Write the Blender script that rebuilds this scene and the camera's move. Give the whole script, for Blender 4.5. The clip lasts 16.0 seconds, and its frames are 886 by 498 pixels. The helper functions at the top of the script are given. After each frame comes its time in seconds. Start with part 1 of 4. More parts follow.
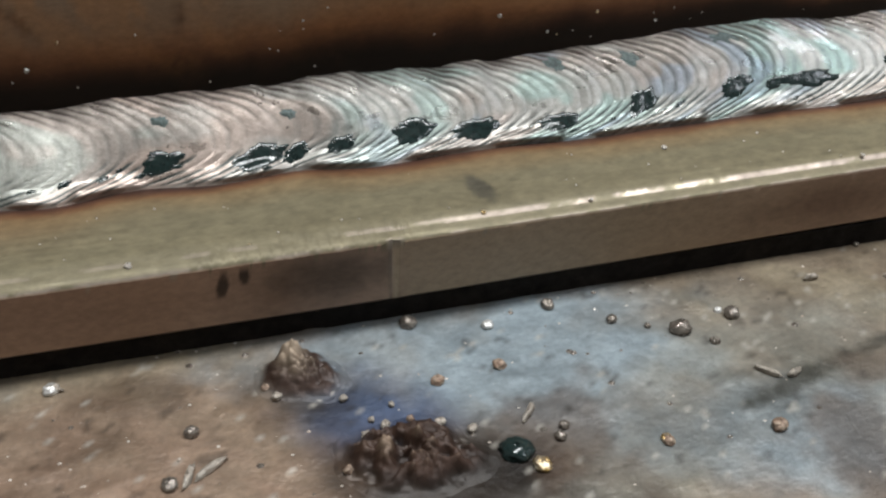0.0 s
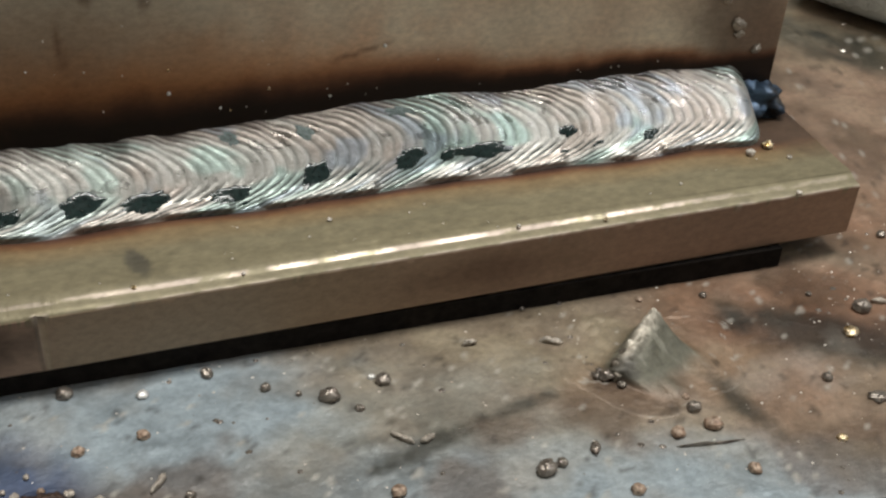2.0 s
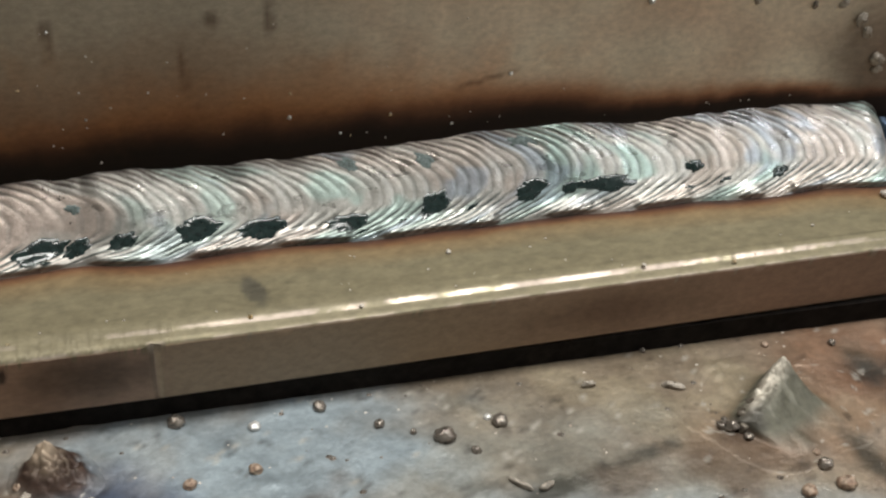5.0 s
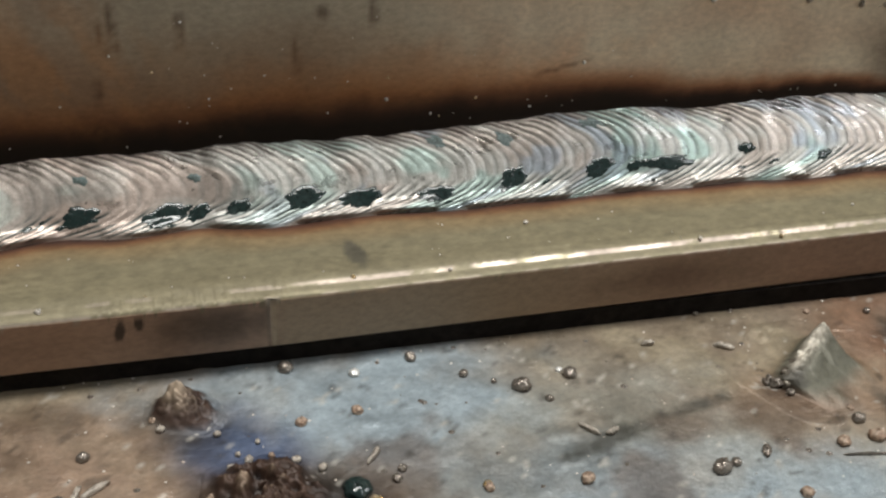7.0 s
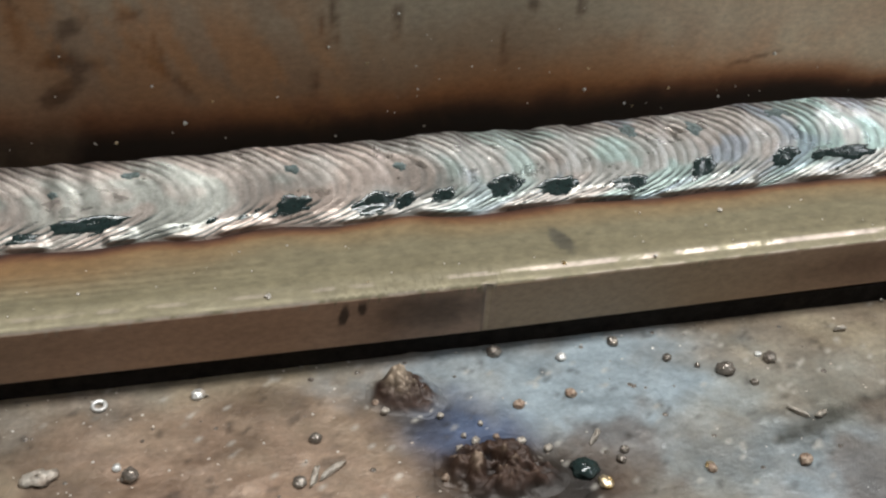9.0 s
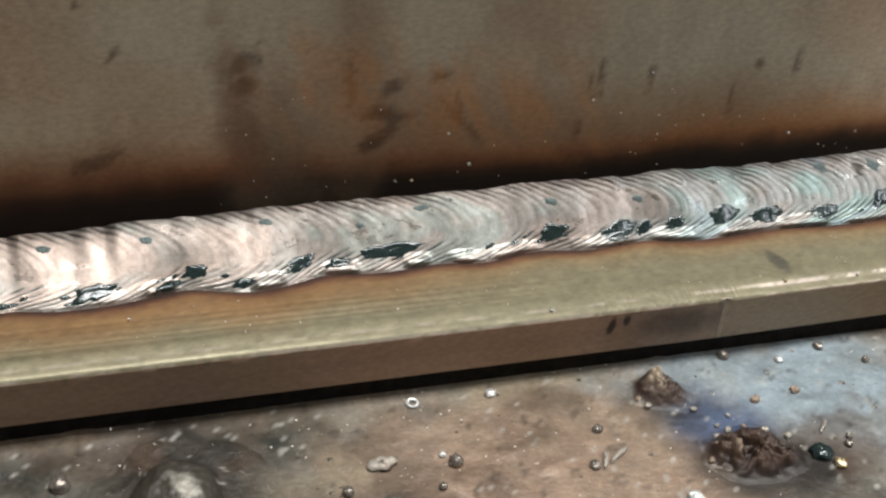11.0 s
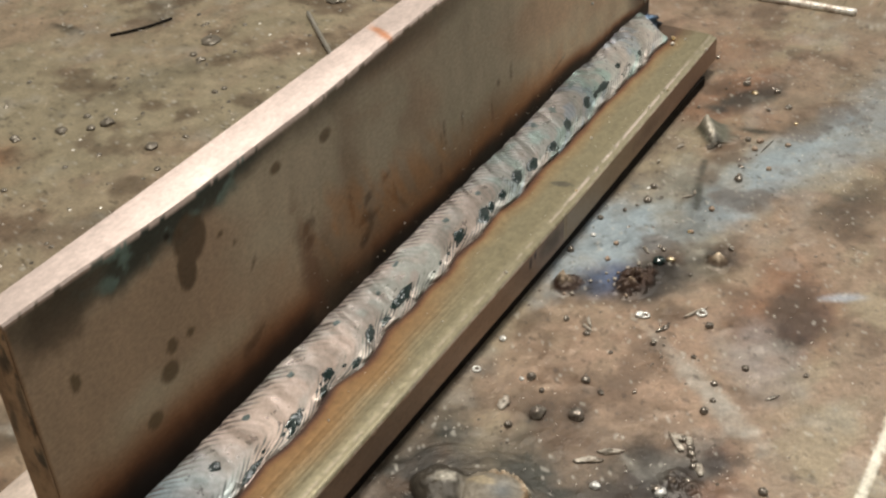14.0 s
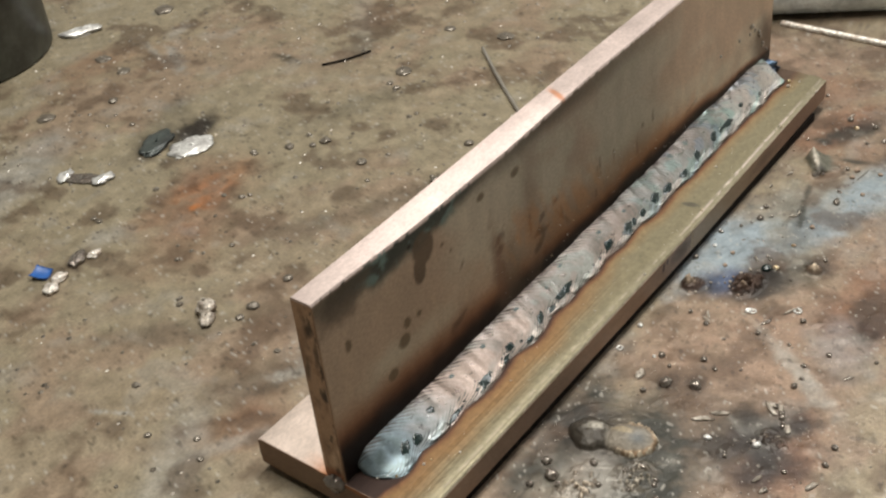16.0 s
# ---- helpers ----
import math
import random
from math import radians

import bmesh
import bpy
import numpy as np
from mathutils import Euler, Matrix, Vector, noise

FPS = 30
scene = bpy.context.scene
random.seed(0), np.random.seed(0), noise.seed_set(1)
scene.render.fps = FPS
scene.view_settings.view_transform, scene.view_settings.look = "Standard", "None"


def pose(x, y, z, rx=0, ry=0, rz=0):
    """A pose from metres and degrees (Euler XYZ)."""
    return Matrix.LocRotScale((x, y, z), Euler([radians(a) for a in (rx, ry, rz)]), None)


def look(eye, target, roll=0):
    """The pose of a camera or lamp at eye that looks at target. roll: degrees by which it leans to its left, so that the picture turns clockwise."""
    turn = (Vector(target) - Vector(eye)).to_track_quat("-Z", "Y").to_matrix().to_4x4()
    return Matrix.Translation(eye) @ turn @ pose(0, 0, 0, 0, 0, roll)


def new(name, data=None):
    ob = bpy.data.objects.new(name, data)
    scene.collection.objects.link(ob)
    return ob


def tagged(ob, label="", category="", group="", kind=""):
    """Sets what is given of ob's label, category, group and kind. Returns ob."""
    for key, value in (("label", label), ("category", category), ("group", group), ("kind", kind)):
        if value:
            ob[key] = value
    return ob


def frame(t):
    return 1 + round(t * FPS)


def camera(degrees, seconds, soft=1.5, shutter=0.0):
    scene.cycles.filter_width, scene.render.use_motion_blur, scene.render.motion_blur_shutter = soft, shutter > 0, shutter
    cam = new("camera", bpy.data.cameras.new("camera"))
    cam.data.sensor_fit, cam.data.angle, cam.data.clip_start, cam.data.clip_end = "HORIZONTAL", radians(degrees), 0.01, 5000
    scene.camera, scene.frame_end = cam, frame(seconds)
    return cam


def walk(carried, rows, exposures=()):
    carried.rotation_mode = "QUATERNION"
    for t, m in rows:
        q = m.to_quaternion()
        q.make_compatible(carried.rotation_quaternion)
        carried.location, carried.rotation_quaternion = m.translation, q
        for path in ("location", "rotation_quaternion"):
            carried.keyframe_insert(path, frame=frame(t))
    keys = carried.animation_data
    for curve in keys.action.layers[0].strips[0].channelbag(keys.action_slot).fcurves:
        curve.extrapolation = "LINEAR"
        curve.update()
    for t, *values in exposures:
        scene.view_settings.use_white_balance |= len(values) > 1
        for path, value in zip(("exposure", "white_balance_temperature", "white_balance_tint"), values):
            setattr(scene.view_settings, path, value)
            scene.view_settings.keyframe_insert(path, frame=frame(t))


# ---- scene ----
# ======== camera and its path (metres, degrees) ========
cam = camera(40.0, 16.0, soft=2.4)
PATH = [
    (0, -0.03005, -0.15067, 0.10547, 53.51, -1.48, -15.63),
    (0.5, -0.02025, -0.14918, 0.10729, 54.06, -2.26, -16.83),
    (1, -0.01278, -0.15198, 0.10780, 54.25, -2.27, -17.18),
    (1.5, -0.00616, -0.15515, 0.11064, 54.57, -2.71, -17.76),
    (2, 0.00607, -0.16303, 0.11756, 54.39, -3.10, -18.41),
    (2.5, 0.01129, -0.16356, 0.11397, 54.42, -3.26, -19.00),
    (3, 0.00696, -0.16236, 0.11500, 53.57, -3.77, -19.41),
    (3.5, 0.00312, -0.15037, 0.11910, 55.19, -2.84, -18.52),
    (4, 0.00133, -0.15295, 0.11375, 54.83, -2.92, -17.69),
    (4.5, 0.00096, -0.15224, 0.11464, 54.64, -2.85, -15.98),
    (7, -0.01251, -0.16712, 0.13132, 52.19, -3.26, -12.97),
    (7.5, -0.02483, -0.16301, 0.12970, 52.04, -3.28, -12.95),
    (8, -0.03133, -0.16466, 0.13175, 51.98, -3.25, -12.87),
    (8.5, -0.03660, -0.16544, 0.13238, 51.81, -3.29, -12.86),
    (9, -0.04392, -0.16396, 0.13144, 51.83, -3.09, -12.66),
    (9.5, -0.05642, -0.16154, 0.13290, 51.83, -3.14, -12.70),
    (10, -0.06815, -0.16488, 0.13953, 51.67, -3.05, -12.58),
    (12.5, -0.18184, -0.18449, 0.17427, 53.42, -4.61, -33.03),
    (13, -0.21188, -0.16757, 0.18313, 53.99, -2.55, -45.26),
    (13.5, -0.23729, -0.16536, 0.19398, 54.25, -0.18, -55.15),
    (14, -0.26899, -0.16041, 0.21790, 54.25, 2.99, -58.96),
    (14.5, -0.29741, -0.16006, 0.23487, 53.56, 4.92, -58.99),
    (15, -0.31908, -0.16652, 0.25409, 53.08, 5.47, -59.40),
    (15.5, -0.33808, -0.17602, 0.27481, 52.44, 5.78, -59.22),
    (16, -0.34107, -0.19740, 0.28823, 53.59, 5.15, -53.07),
]
# the camera's own brightening and darkening, in stops, and its drifting white balance
EXPOSURES = [(0, -0.15, 6100, 10), (1, -0.09, 6250, 10), (2, -0.2, 6500, 10), (2.5, -0.16, 6550, 10), (3, -0.07, 6700, 10), (3.5, 0.12, 6650, 12), (4, 0.0, 6650, 10), (4.5, -0.08, 6550, 10),
             (7, -0.1, 6400, 10), (9, 0.0, 6220, 10), (10, 0.12, 6220, 10), (12.5, 0.15, 6200, 7), (13, 0.06, 6300, 9), (13.5, 0.0, 6350, 10), (14, -0.03, 6900, 10), (15, 0.0, 6800, 10), (16, 0.05, 6650, 10)]
walk(cam, [(t, pose(x, y, z, rx, ry, rz)) for t, x, y, z, rx, ry, rz in PATH], EXPOSURES)

# ======== world and lamps: a workshop lit from the ceiling, with an added fill ===
world = bpy.data.worlds.new("workshop_air")
scene.world = world
world.use_nodes = True
world.node_tree.nodes["Background"].inputs["Color"].default_value = (0.9, 0.95, 1.0, 1)
world.node_tree.nodes["Background"].inputs["Strength"].default_value = 0.05


def ceiling_or_fill_lamp(x, y, w, d, watts, colour):
    lamp = bpy.data.lights.new("ceiling_or_fill_lamp", "AREA")
    lamp.shape, lamp.size, lamp.size_y, lamp.energy, lamp.color = "RECTANGLE", w, d, watts, colour
    ob = new("ceiling_or_fill_lamp", lamp)
    ob.matrix_world = look((x, y, 1.93), (x, y, 0))
    return ob


ceiling_or_fill_lamp(0.25, 0.10, 1.5, 0.3, 54, (0.99, 0.98, 0.93))
# unseen fill light, added at the right to brighten the standing plate
ceiling_or_fill_lamp(1.7, -0.8, 0.4, 1.2, 22, (0.97, 0.98, 1.0))

# ======== small tools: everything below is given in millimetres ========
MM = 0.001


def lattice(seed):
    return np.random.default_rng(seed).random((256, 256))


def value_noise(u, v, seed):
    """Smooth value noise between 0 and 1 on arrays."""
    g = lattice(seed)
    iu, iv = np.floor(u).astype(int), np.floor(v).astype(int)
    fu, fv = u - iu, v - iv
    fu, fv = fu * fu * (3 - 2 * fu), fv * fv * (3 - 2 * fv)
    a, b = g[iu % 256, iv % 256], g[(iu + 1) % 256, iv % 256]
    c, d = g[iu % 256, (iv + 1) % 256], g[(iu + 1) % 256, (iv + 1) % 256]
    return (a * (1 - fu) + b * fu) * (1 - fv) + (c * (1 - fu) + d * fu) * fv


def fbm(u, v, seed, octaves=4):
    total, amp, norm = 0.0, 1.0, 0.0
    for k in range(octaves):
        total = total + amp * value_noise(u * 2**k + 17.3 * k, v * 2**k + 9.1 * k, seed + k)
        norm, amp = norm + amp, amp * 0.55
    return total / norm


def smooth(a, b, x):
    t = np.clip((x - a) / (b - a), 0, 1)
    return t * t * (3 - 2 * t)


def lin(r, g, b):
    """8-bit display colour to linear."""
    return np.array([(c / 255 / 12.92) if c < 10 else ((c / 255 + 0.055) / 1.055) ** 2.4 for c in (r, g, b)])


def blend(col, other, mask):
    m = np.clip(mask, 0, 1)[..., None]
    return col * (1 - m) + other * m


def stain(x, y, cx, cy, rx, ry, turn=0.0, soft=0.5, rough=0.35, seed=3):
    """A mask of a patch with a ragged edge: 1 within, 0 outside."""
    c, s = math.cos(radians(turn)), math.sin(radians(turn))
    dx, dy = x - cx, y - cy
    u, v = (c * dx + s * dy) / rx, (c * dy - s * dx) / ry
    size = max(min(rx, ry), 1.5)
    r = np.sqrt(u * u + v * v) + rough * 2 * (fbm(x / size * 1.1 + seed, y / size * 1.1, seed) - 0.5)
    return 1 - smooth(1 - soft, 1 + soft, r)


def mesh_of(name, points, faces, tint=None, shaded=True, matt=None):
    me = bpy.data.meshes.new(name)
    me.from_pydata((np.asarray(points) * MM).tolist(), [], faces)
    if tint is not None:
        layer = me.attributes.new("tint", "FLOAT_COLOR", "POINT")
        rgba = np.ones((len(points), 4), np.float32)
        rgba[:, :3] = tint
        if matt is not None:
            rgba[:, 3] = matt
        layer.data.foreach_set("color", rgba.ravel())
    me.polygons.foreach_set("use_smooth", np.full(len(me.polygons), shaded))
    me.update()
    return me


def grid_faces(nu, nv, wrap=False):
    """Quads of a grid of nu rows of nv points each; wrap closes each row."""
    i, j = np.meshgrid(np.arange(nu - 1), np.arange(nv if wrap else nv - 1), indexing="ij")
    k = (j + 1) % nv
    return np.stack([i * nv + j, (i + 1) * nv + j, (i + 1) * nv + k, i * nv + k], -1).reshape(-1, 4).tolist()


def put(name, me, material, parent=None, label="", category="", group="", kind=""):
    ob = new(name, me)
    if material:
        me.materials.clear()
        me.materials.append(material)
    ob.parent = parent
    return tagged(ob, label, category, group, kind)


def part(name, me, material, parent, label=""):
    return put(name, me, material, parent, label)


# ======== materials ========
def material(name, base=None, metal=0.0, rough=0.5, rough_var=0.12, grain=0.25, grain_size=900.0, bump=0.15, bump_size=1500.0,
             stretch=(1, 1, 1), second=None, second_size=120.0, specular=0.5, coat=0.0):
    """Procedural surface; base None reads the tint laid on the mesh. Noise at two scales varies colour, gloss and relief."""
    m = bpy.data.materials.new(name)
    m.use_nodes = True
    nt = m.node_tree
    nodes, links = nt.nodes, nt.links
    bsdf = nodes["Principled BSDF"]
    where = nodes.new("ShaderNodeTexCoord")
    scale = nodes.new("ShaderNodeMapping")
    scale.inputs["Scale"].default_value = stretch
    links.new(where.outputs["Object"], scale.inputs["Vector"])

    def noisy(size, detail):
        n = nodes.new("ShaderNodeTexNoise")
        n.inputs["Scale"].default_value, n.inputs["Detail"].default_value, n.inputs["Roughness"].default_value = size, detail, 0.65
        links.new(scale.outputs["Vector"], n.inputs["Vector"])
        return n

    fine, broad = noisy(grain_size, 5), noisy(second_size, 4)
    if base is None:
        source = nodes.new("ShaderNodeAttribute")
        source.attribute_name = "tint"
        colour = source.outputs["Color"]
    else:
        source = nodes.new("ShaderNodeRGB")
        source.outputs[0].default_value = (*base, 1)
        colour = source.outputs[0]
    if second is not None:
        ramp = nodes.new("ShaderNodeMapRange")
        ramp.inputs["From Min"].default_value, ramp.inputs["From Max"].default_value = 0.42, 0.62
        links.new(broad.outputs["Fac"], ramp.inputs["Value"])
        mix = nodes.new("ShaderNodeMix")
        mix.data_type = "RGBA"
        links.new(ramp.outputs["Result"], mix.inputs["Factor"])
        links.new(colour, mix.inputs["A"])
        mix.inputs["B"].default_value = (*second, 1)
        colour = mix.outputs["Result"]
    span = nodes.new("ShaderNodeMapRange")
    span.inputs["From Min"].default_value, span.inputs["From Max"].default_value = 0.3, 0.7
    span.inputs["To Min"].default_value, span.inputs["To Max"].default_value = 1 - grain, 1 + grain
    links.new(fine.outputs["Fac"], span.inputs["Value"])
    scaled = nodes.new("ShaderNodeVectorMath")
    scaled.operation = "SCALE"
    links.new(colour, scaled.inputs[0])
    links.new(span.outputs["Result"], scaled.inputs["Scale"])
    links.new(scaled.outputs["Vector"], bsdf.inputs["Base Color"])
    gloss = nodes.new("ShaderNodeMapRange")
    gloss.inputs["From Min"].default_value, gloss.inputs["From Max"].default_value = 0.3, 0.7
    gloss.inputs["To Min"].default_value, gloss.inputs["To Max"].default_value = max(rough - rough_var, 0.03), rough + rough_var
    links.new(broad.outputs["Fac"], gloss.inputs["Value"])
    if base is None:
        matt = nodes.new("ShaderNodeMath")
        matt.operation = "MULTIPLY"
        links.new(gloss.outputs["Result"], matt.inputs[0])
        links.new(source.outputs["Alpha"], matt.inputs[1])
        links.new(matt.outputs["Value"], bsdf.inputs["Roughness"])
    else:
        links.new(gloss.outputs["Result"], bsdf.inputs["Roughness"])
    if bump:
        relief = noisy(bump_size, 6)
        lift = nodes.new("ShaderNodeBump")
        lift.inputs["Strength"].default_value, lift.inputs["Distance"].default_value = bump, 0.0004
        links.new(relief.outputs["Fac"], lift.inputs["Height"])
        links.new(lift.outputs["Normal"], bsdf.inputs["Normal"])
    bsdf.inputs["Metallic"].default_value = metal
    bsdf.inputs["Specular IOR Level"].default_value = specular
    bsdf.inputs["Coat Weight"].default_value = coat
    return m


BENCH = material("scorched_bench_steel", None, metal=0.3, rough=0.42, rough_var=0.14, grain=0.2, grain_size=700, bump=0.45, bump_size=800, second_size=90)
PLATE = material("bare_rolled_steel", None, metal=0.45, rough=0.48, rough_var=0.08, grain=0.17, grain_size=1100, bump=0.16, bump_size=1300, stretch=(0.6, 1, 1), second_size=150)
BEAD = material("fresh_weld_metal", None, metal=0.6, rough=0.38, rough_var=0.1, grain=0.14, grain_size=1500, bump=0.15, bump_size=2500, second_size=400)
SLAG = material("glassy_slag", (0.012, 0.022, 0.021), metal=0.0, rough=0.16, rough_var=0.08, grain=0.5, grain_size=1500, bump=0.06, bump_size=1200, specular=0.5)
FILM = material("thin_slag_film", (0.10, 0.13, 0.125), metal=0.3, rough=0.42, grain=0.4, grain_size=1500, bump=0.3, bump_size=2200)
SPATTER = material("spatter_steel", (0.25, 0.22, 0.19), metal=0.6, rough=0.26, grain=0.4, grain_size=1800, bump=0.35, bump_size=2000, second=(0.15, 0.12, 0.10), second_size=500)
LUMP = material("dull_spatter_lump", (0.17, 0.145, 0.115), metal=0.35, rough=0.36, grain=0.4, grain_size=600, bump=0.6, bump_size=500, second=(0.09, 0.075, 0.06), second_size=260)
RUSTY = material("rusted_spatter", (0.25, 0.165, 0.115), metal=0.25, rough=0.5, grain=0.5, grain_size=1600, bump=0.5, bump_size=1800, second=(0.38, 0.30, 0.23), second_size=700)
BRIGHT = material("bright_splash_metal", (0.78, 0.77, 0.74), metal=0.55, rough=0.4, grain=0.3, grain_size=900, bump=0.6, bump_size=600, second=(0.46, 0.44, 0.42), second_size=250)
GOLDEN = material("straw_tinted_spatter", (0.60, 0.40, 0.15), metal=0.8, rough=0.3, grain=0.4, bump=0.5, second=(0.75, 0.70, 0.6), second_size=600)
# near-black stands in for shade under the sample; also colours a dark wire
GAPSHADE_WIRE = material("gap_shade_and_wire", (0.013, 0.011, 0.010), metal=0.1, rough=0.7, grain=0.5, grain_size=500, bump=0.6, bump_size=600, second=(0.016, 0.013, 0.011), second_size=90, specular=0.05)
CHIPS = material("pale_flakes", (0.68, 0.64, 0.58), metal=0.35, rough=0.45, grain=0.4, bump=0.5, second=(0.42, 0.34, 0.28), second_size=350)
FLAKE = material("scale_flake", (0.46, 0.41, 0.35), metal=0.3, rough=0.42, grain=0.45, bump=0.7, second=(0.24, 0.19, 0.15), second_size=300)
PIPE = material("galvanised_pipe", (0.82, 0.87, 0.87), metal=0.15, rough=0.28, grain=0.12, grain_size=250, bump=0.1, second=(0.48, 0.52, 0.53), second_size=60)
DARKTIN = material("dark_painted_metal", (0.055, 0.065, 0.06), metal=0.2, rough=0.4, grain=0.3, grain_size=300, bump=0.2, second=(0.03, 0.032, 0.03), second_size=40)
BLUETAPE = material("blue_plastic", (0.02, 0.09, 0.30), metal=0.0, rough=0.4, grain=0.2, bump=0.2)
WIRE = material("dull_wire", (0.34, 0.31, 0.27), metal=0.7, rough=0.42, grain=0.3, bump=0.3)
PLASTER = material("workshop_wall_paint", (0.62, 0.62, 0.58), rough=0.8, grain=0.06, grain_size=30, bump=0.1, bump_size=60, second=(0.55, 0.55, 0.52), second_size=2)
CONCRETE = material("workshop_floor", (0.22, 0.21, 0.20), rough=0.8, grain=0.2, grain_size=20, bump=0.2, bump_size=40, second=(0.16, 0.155, 0.15), second_size=3)
LEGSTEEL = material("bench_leg_steel", (0.12, 0.11, 0.10), metal=0.3, rough=0.6, grain=0.2, grain_size=60, bump=0.2)


# ======== the room that closes the place ========
def slab(name, lo, hi, mat, kind="structure", label="", category="", parent=None):
    """A block between two corners, in metres."""
    bm = bmesh.new()
    bmesh.ops.create_cube(bm, size=1)
    for v in bm.verts:
        v.co = Vector([(a + b) / 2 + (b - a) * c for a, b, c in zip(lo, hi, v.co)])
    me = bpy.data.meshes.new(name)
    bm.to_mesh(me)
    bm.free()
    return put(name, me, mat, parent, label, category, "", kind)


slab("floor", (-2.6, -2.6, -0.90), (2.6, 2.6, -0.80), CONCRETE, label="grey concrete workshop floor under the bench", category="floor")
slab("ceiling", (-2.6, -2.6, 2.0), (2.6, 2.6, 2.1), PLASTER, label="plain pale workshop ceiling", category="ceiling")
slab("wall_north", (-2.6, 2.5, -0.8), (2.6, 2.6, 2.0), PLASTER, label="plain pale painted workshop wall", category="wall")
slab("wall_south", (-2.6, -2.6, -0.8), (2.6, -2.5, 2.0), PLASTER, label="plain pale painted workshop wall", category="wall")
slab("wall_east", (2.5, -2.5, -0.8), (2.6, 2.5, 2.0), PLASTER, label="plain pale painted workshop wall", category="wall")
slab("wall_west", (-2.6, -2.5, -0.8), (-2.5, 2.5, 2.0), PLASTER, label="plain pale painted workshop wall", category="wall")


# ======== the bench top: one steel sheet with scorch marks, stains and dents ========
def steps(lo, hi, fine_lo, fine_hi, step, next_hi=None, next_step=1.0):
    """Grid lines: even in the middle, growing outwards; a second even stretch may follow the first."""
    mid = list(np.arange(fine_lo, fine_hi, step))
    if next_hi:
        mid += list(np.arange(fine_hi, next_hi, next_step))
    up, gap, x = [], next_step if next_hi else step, mid[-1]
    while x < hi:
        gap *= 1.12
        x += gap
        up.append(min(x, hi))
    down, gap, x = [], step, mid[0]
    while x > lo:
        gap *= 1.12
        x -= gap
        down.append(max(x, lo))
    return np.array(down[::-1] + mid + up)


PINK, TAN, OLIVE = lin(141, 117, 99), lin(124, 110, 93), lin(142, 131, 109)
BLUEGREY, PALE, SOOT = lin(137, 148, 154), lin(150, 146, 138), lin(34, 28, 24)
RUST, ORANGE, BROWN = lin(126, 93, 72), lin(180, 108, 52), lin(80, 62, 48)
DEEPBLUE, DARKGREY, MIDGREY = lin(62, 82, 116), lin(49, 48, 41), lin(128, 127, 118)

# x, y, half length, half width, turn, strength
GREY_AREAS = [(44, -46, 24, 11, -8, 0.75), (66, -58, 24, 8, -10, 0.6), (20, -62, 22, 9, 0, 0.5), (-116, -40, 30, 9, 6, 0.5)]
BLUE_HAZE = [(14, -40, 21, 11, -6, 1.0), (6, -33, 24, 6, 0, 0.8), (75, -69, 62, 8, -14, 0.75), (48, -62, 26, 9, -8, 0.45), (118, -92, 60, 14, -20, 0.6), (-18, -96, 16, 10, 20, 0.3)]
PINK_AREAS = [(-55, -78, 52, 30, 15, 0.9), (-45, -42, 30, 10, 0, 0.5), (150, 10, 45, 30, -30, 0.9), (-135, 70, 40, 22, 30, 0.5), (20, -85, 30, 10, -10, 0.5), (-150, -60, 30, 20, 0, 0.4)]
RUST_AREAS = [(118, -38, 26, 9, -20, 0.85), (140, -20, 30, 10, -25, 0.6), (92, -50, 26, 9, 5, 0.45), (0, -97, 26, 12, 10, 0.95), (-62, 176, 30, 17, 20, 0.7), (-94, 184, 10, 6, 0, 0.5), (-98, 155, 26, 16, 10, 0.4), (18, 300, 40, 16, 10, 0.2), (-165, 60, 24, 9, -40, 0.45), (-150, 62, 12, 7, 0, 0.5), (-82, -101, 22, 9, 40, 0.8), (-66, -100, 14, 10, 0, 0.5), (-8, 320, 30, 14, 0, 0.5)]
# the entry at (175, 45) paints the shade beside the pipe
DARK_AREAS = [(-68, -90, 18, 11, -30, 0.5), (60, -96, 14, 7, -10, 0.7), (118, -48, 14, 5, -20, 0.7), (50, 232, 3, 9, 0, 0.7), (-30, 240, 30, 9, 20, 0.35), (30, 165, 34, 7, -20, 0.3), (-140, 120, 26, 7, -50, 0.35), (-60, 118, 22, 8, -40, 0.35), (80, 205, 26, 8, 10, 0.4), (-10, 90, 40, 8, -30, 0.4), (-142, 70, 18, 9, -30, 0.5), (-98, -66, 33, 17, 15, 0.95), (-76, -84, 19, 11, 10, 0.6), (-106, -37, 34, 9, 4, 0.85), (112, -43, 13, 4.5, -38, 1.0), (94, -56, 1.8, 7.5, 12, 0.8), (48, -52, 10, 1.5, 17, 0.8), (64, -47.6, 6, 1.2, 14, 0.8), (2, -99, 15, 6, 10, 0.6), (40, -55, 16, 5, 10, 0.35), (175, 45, 22, 9, -60, 0.8), (150, 36, 14, 5, -40, 0.45)]
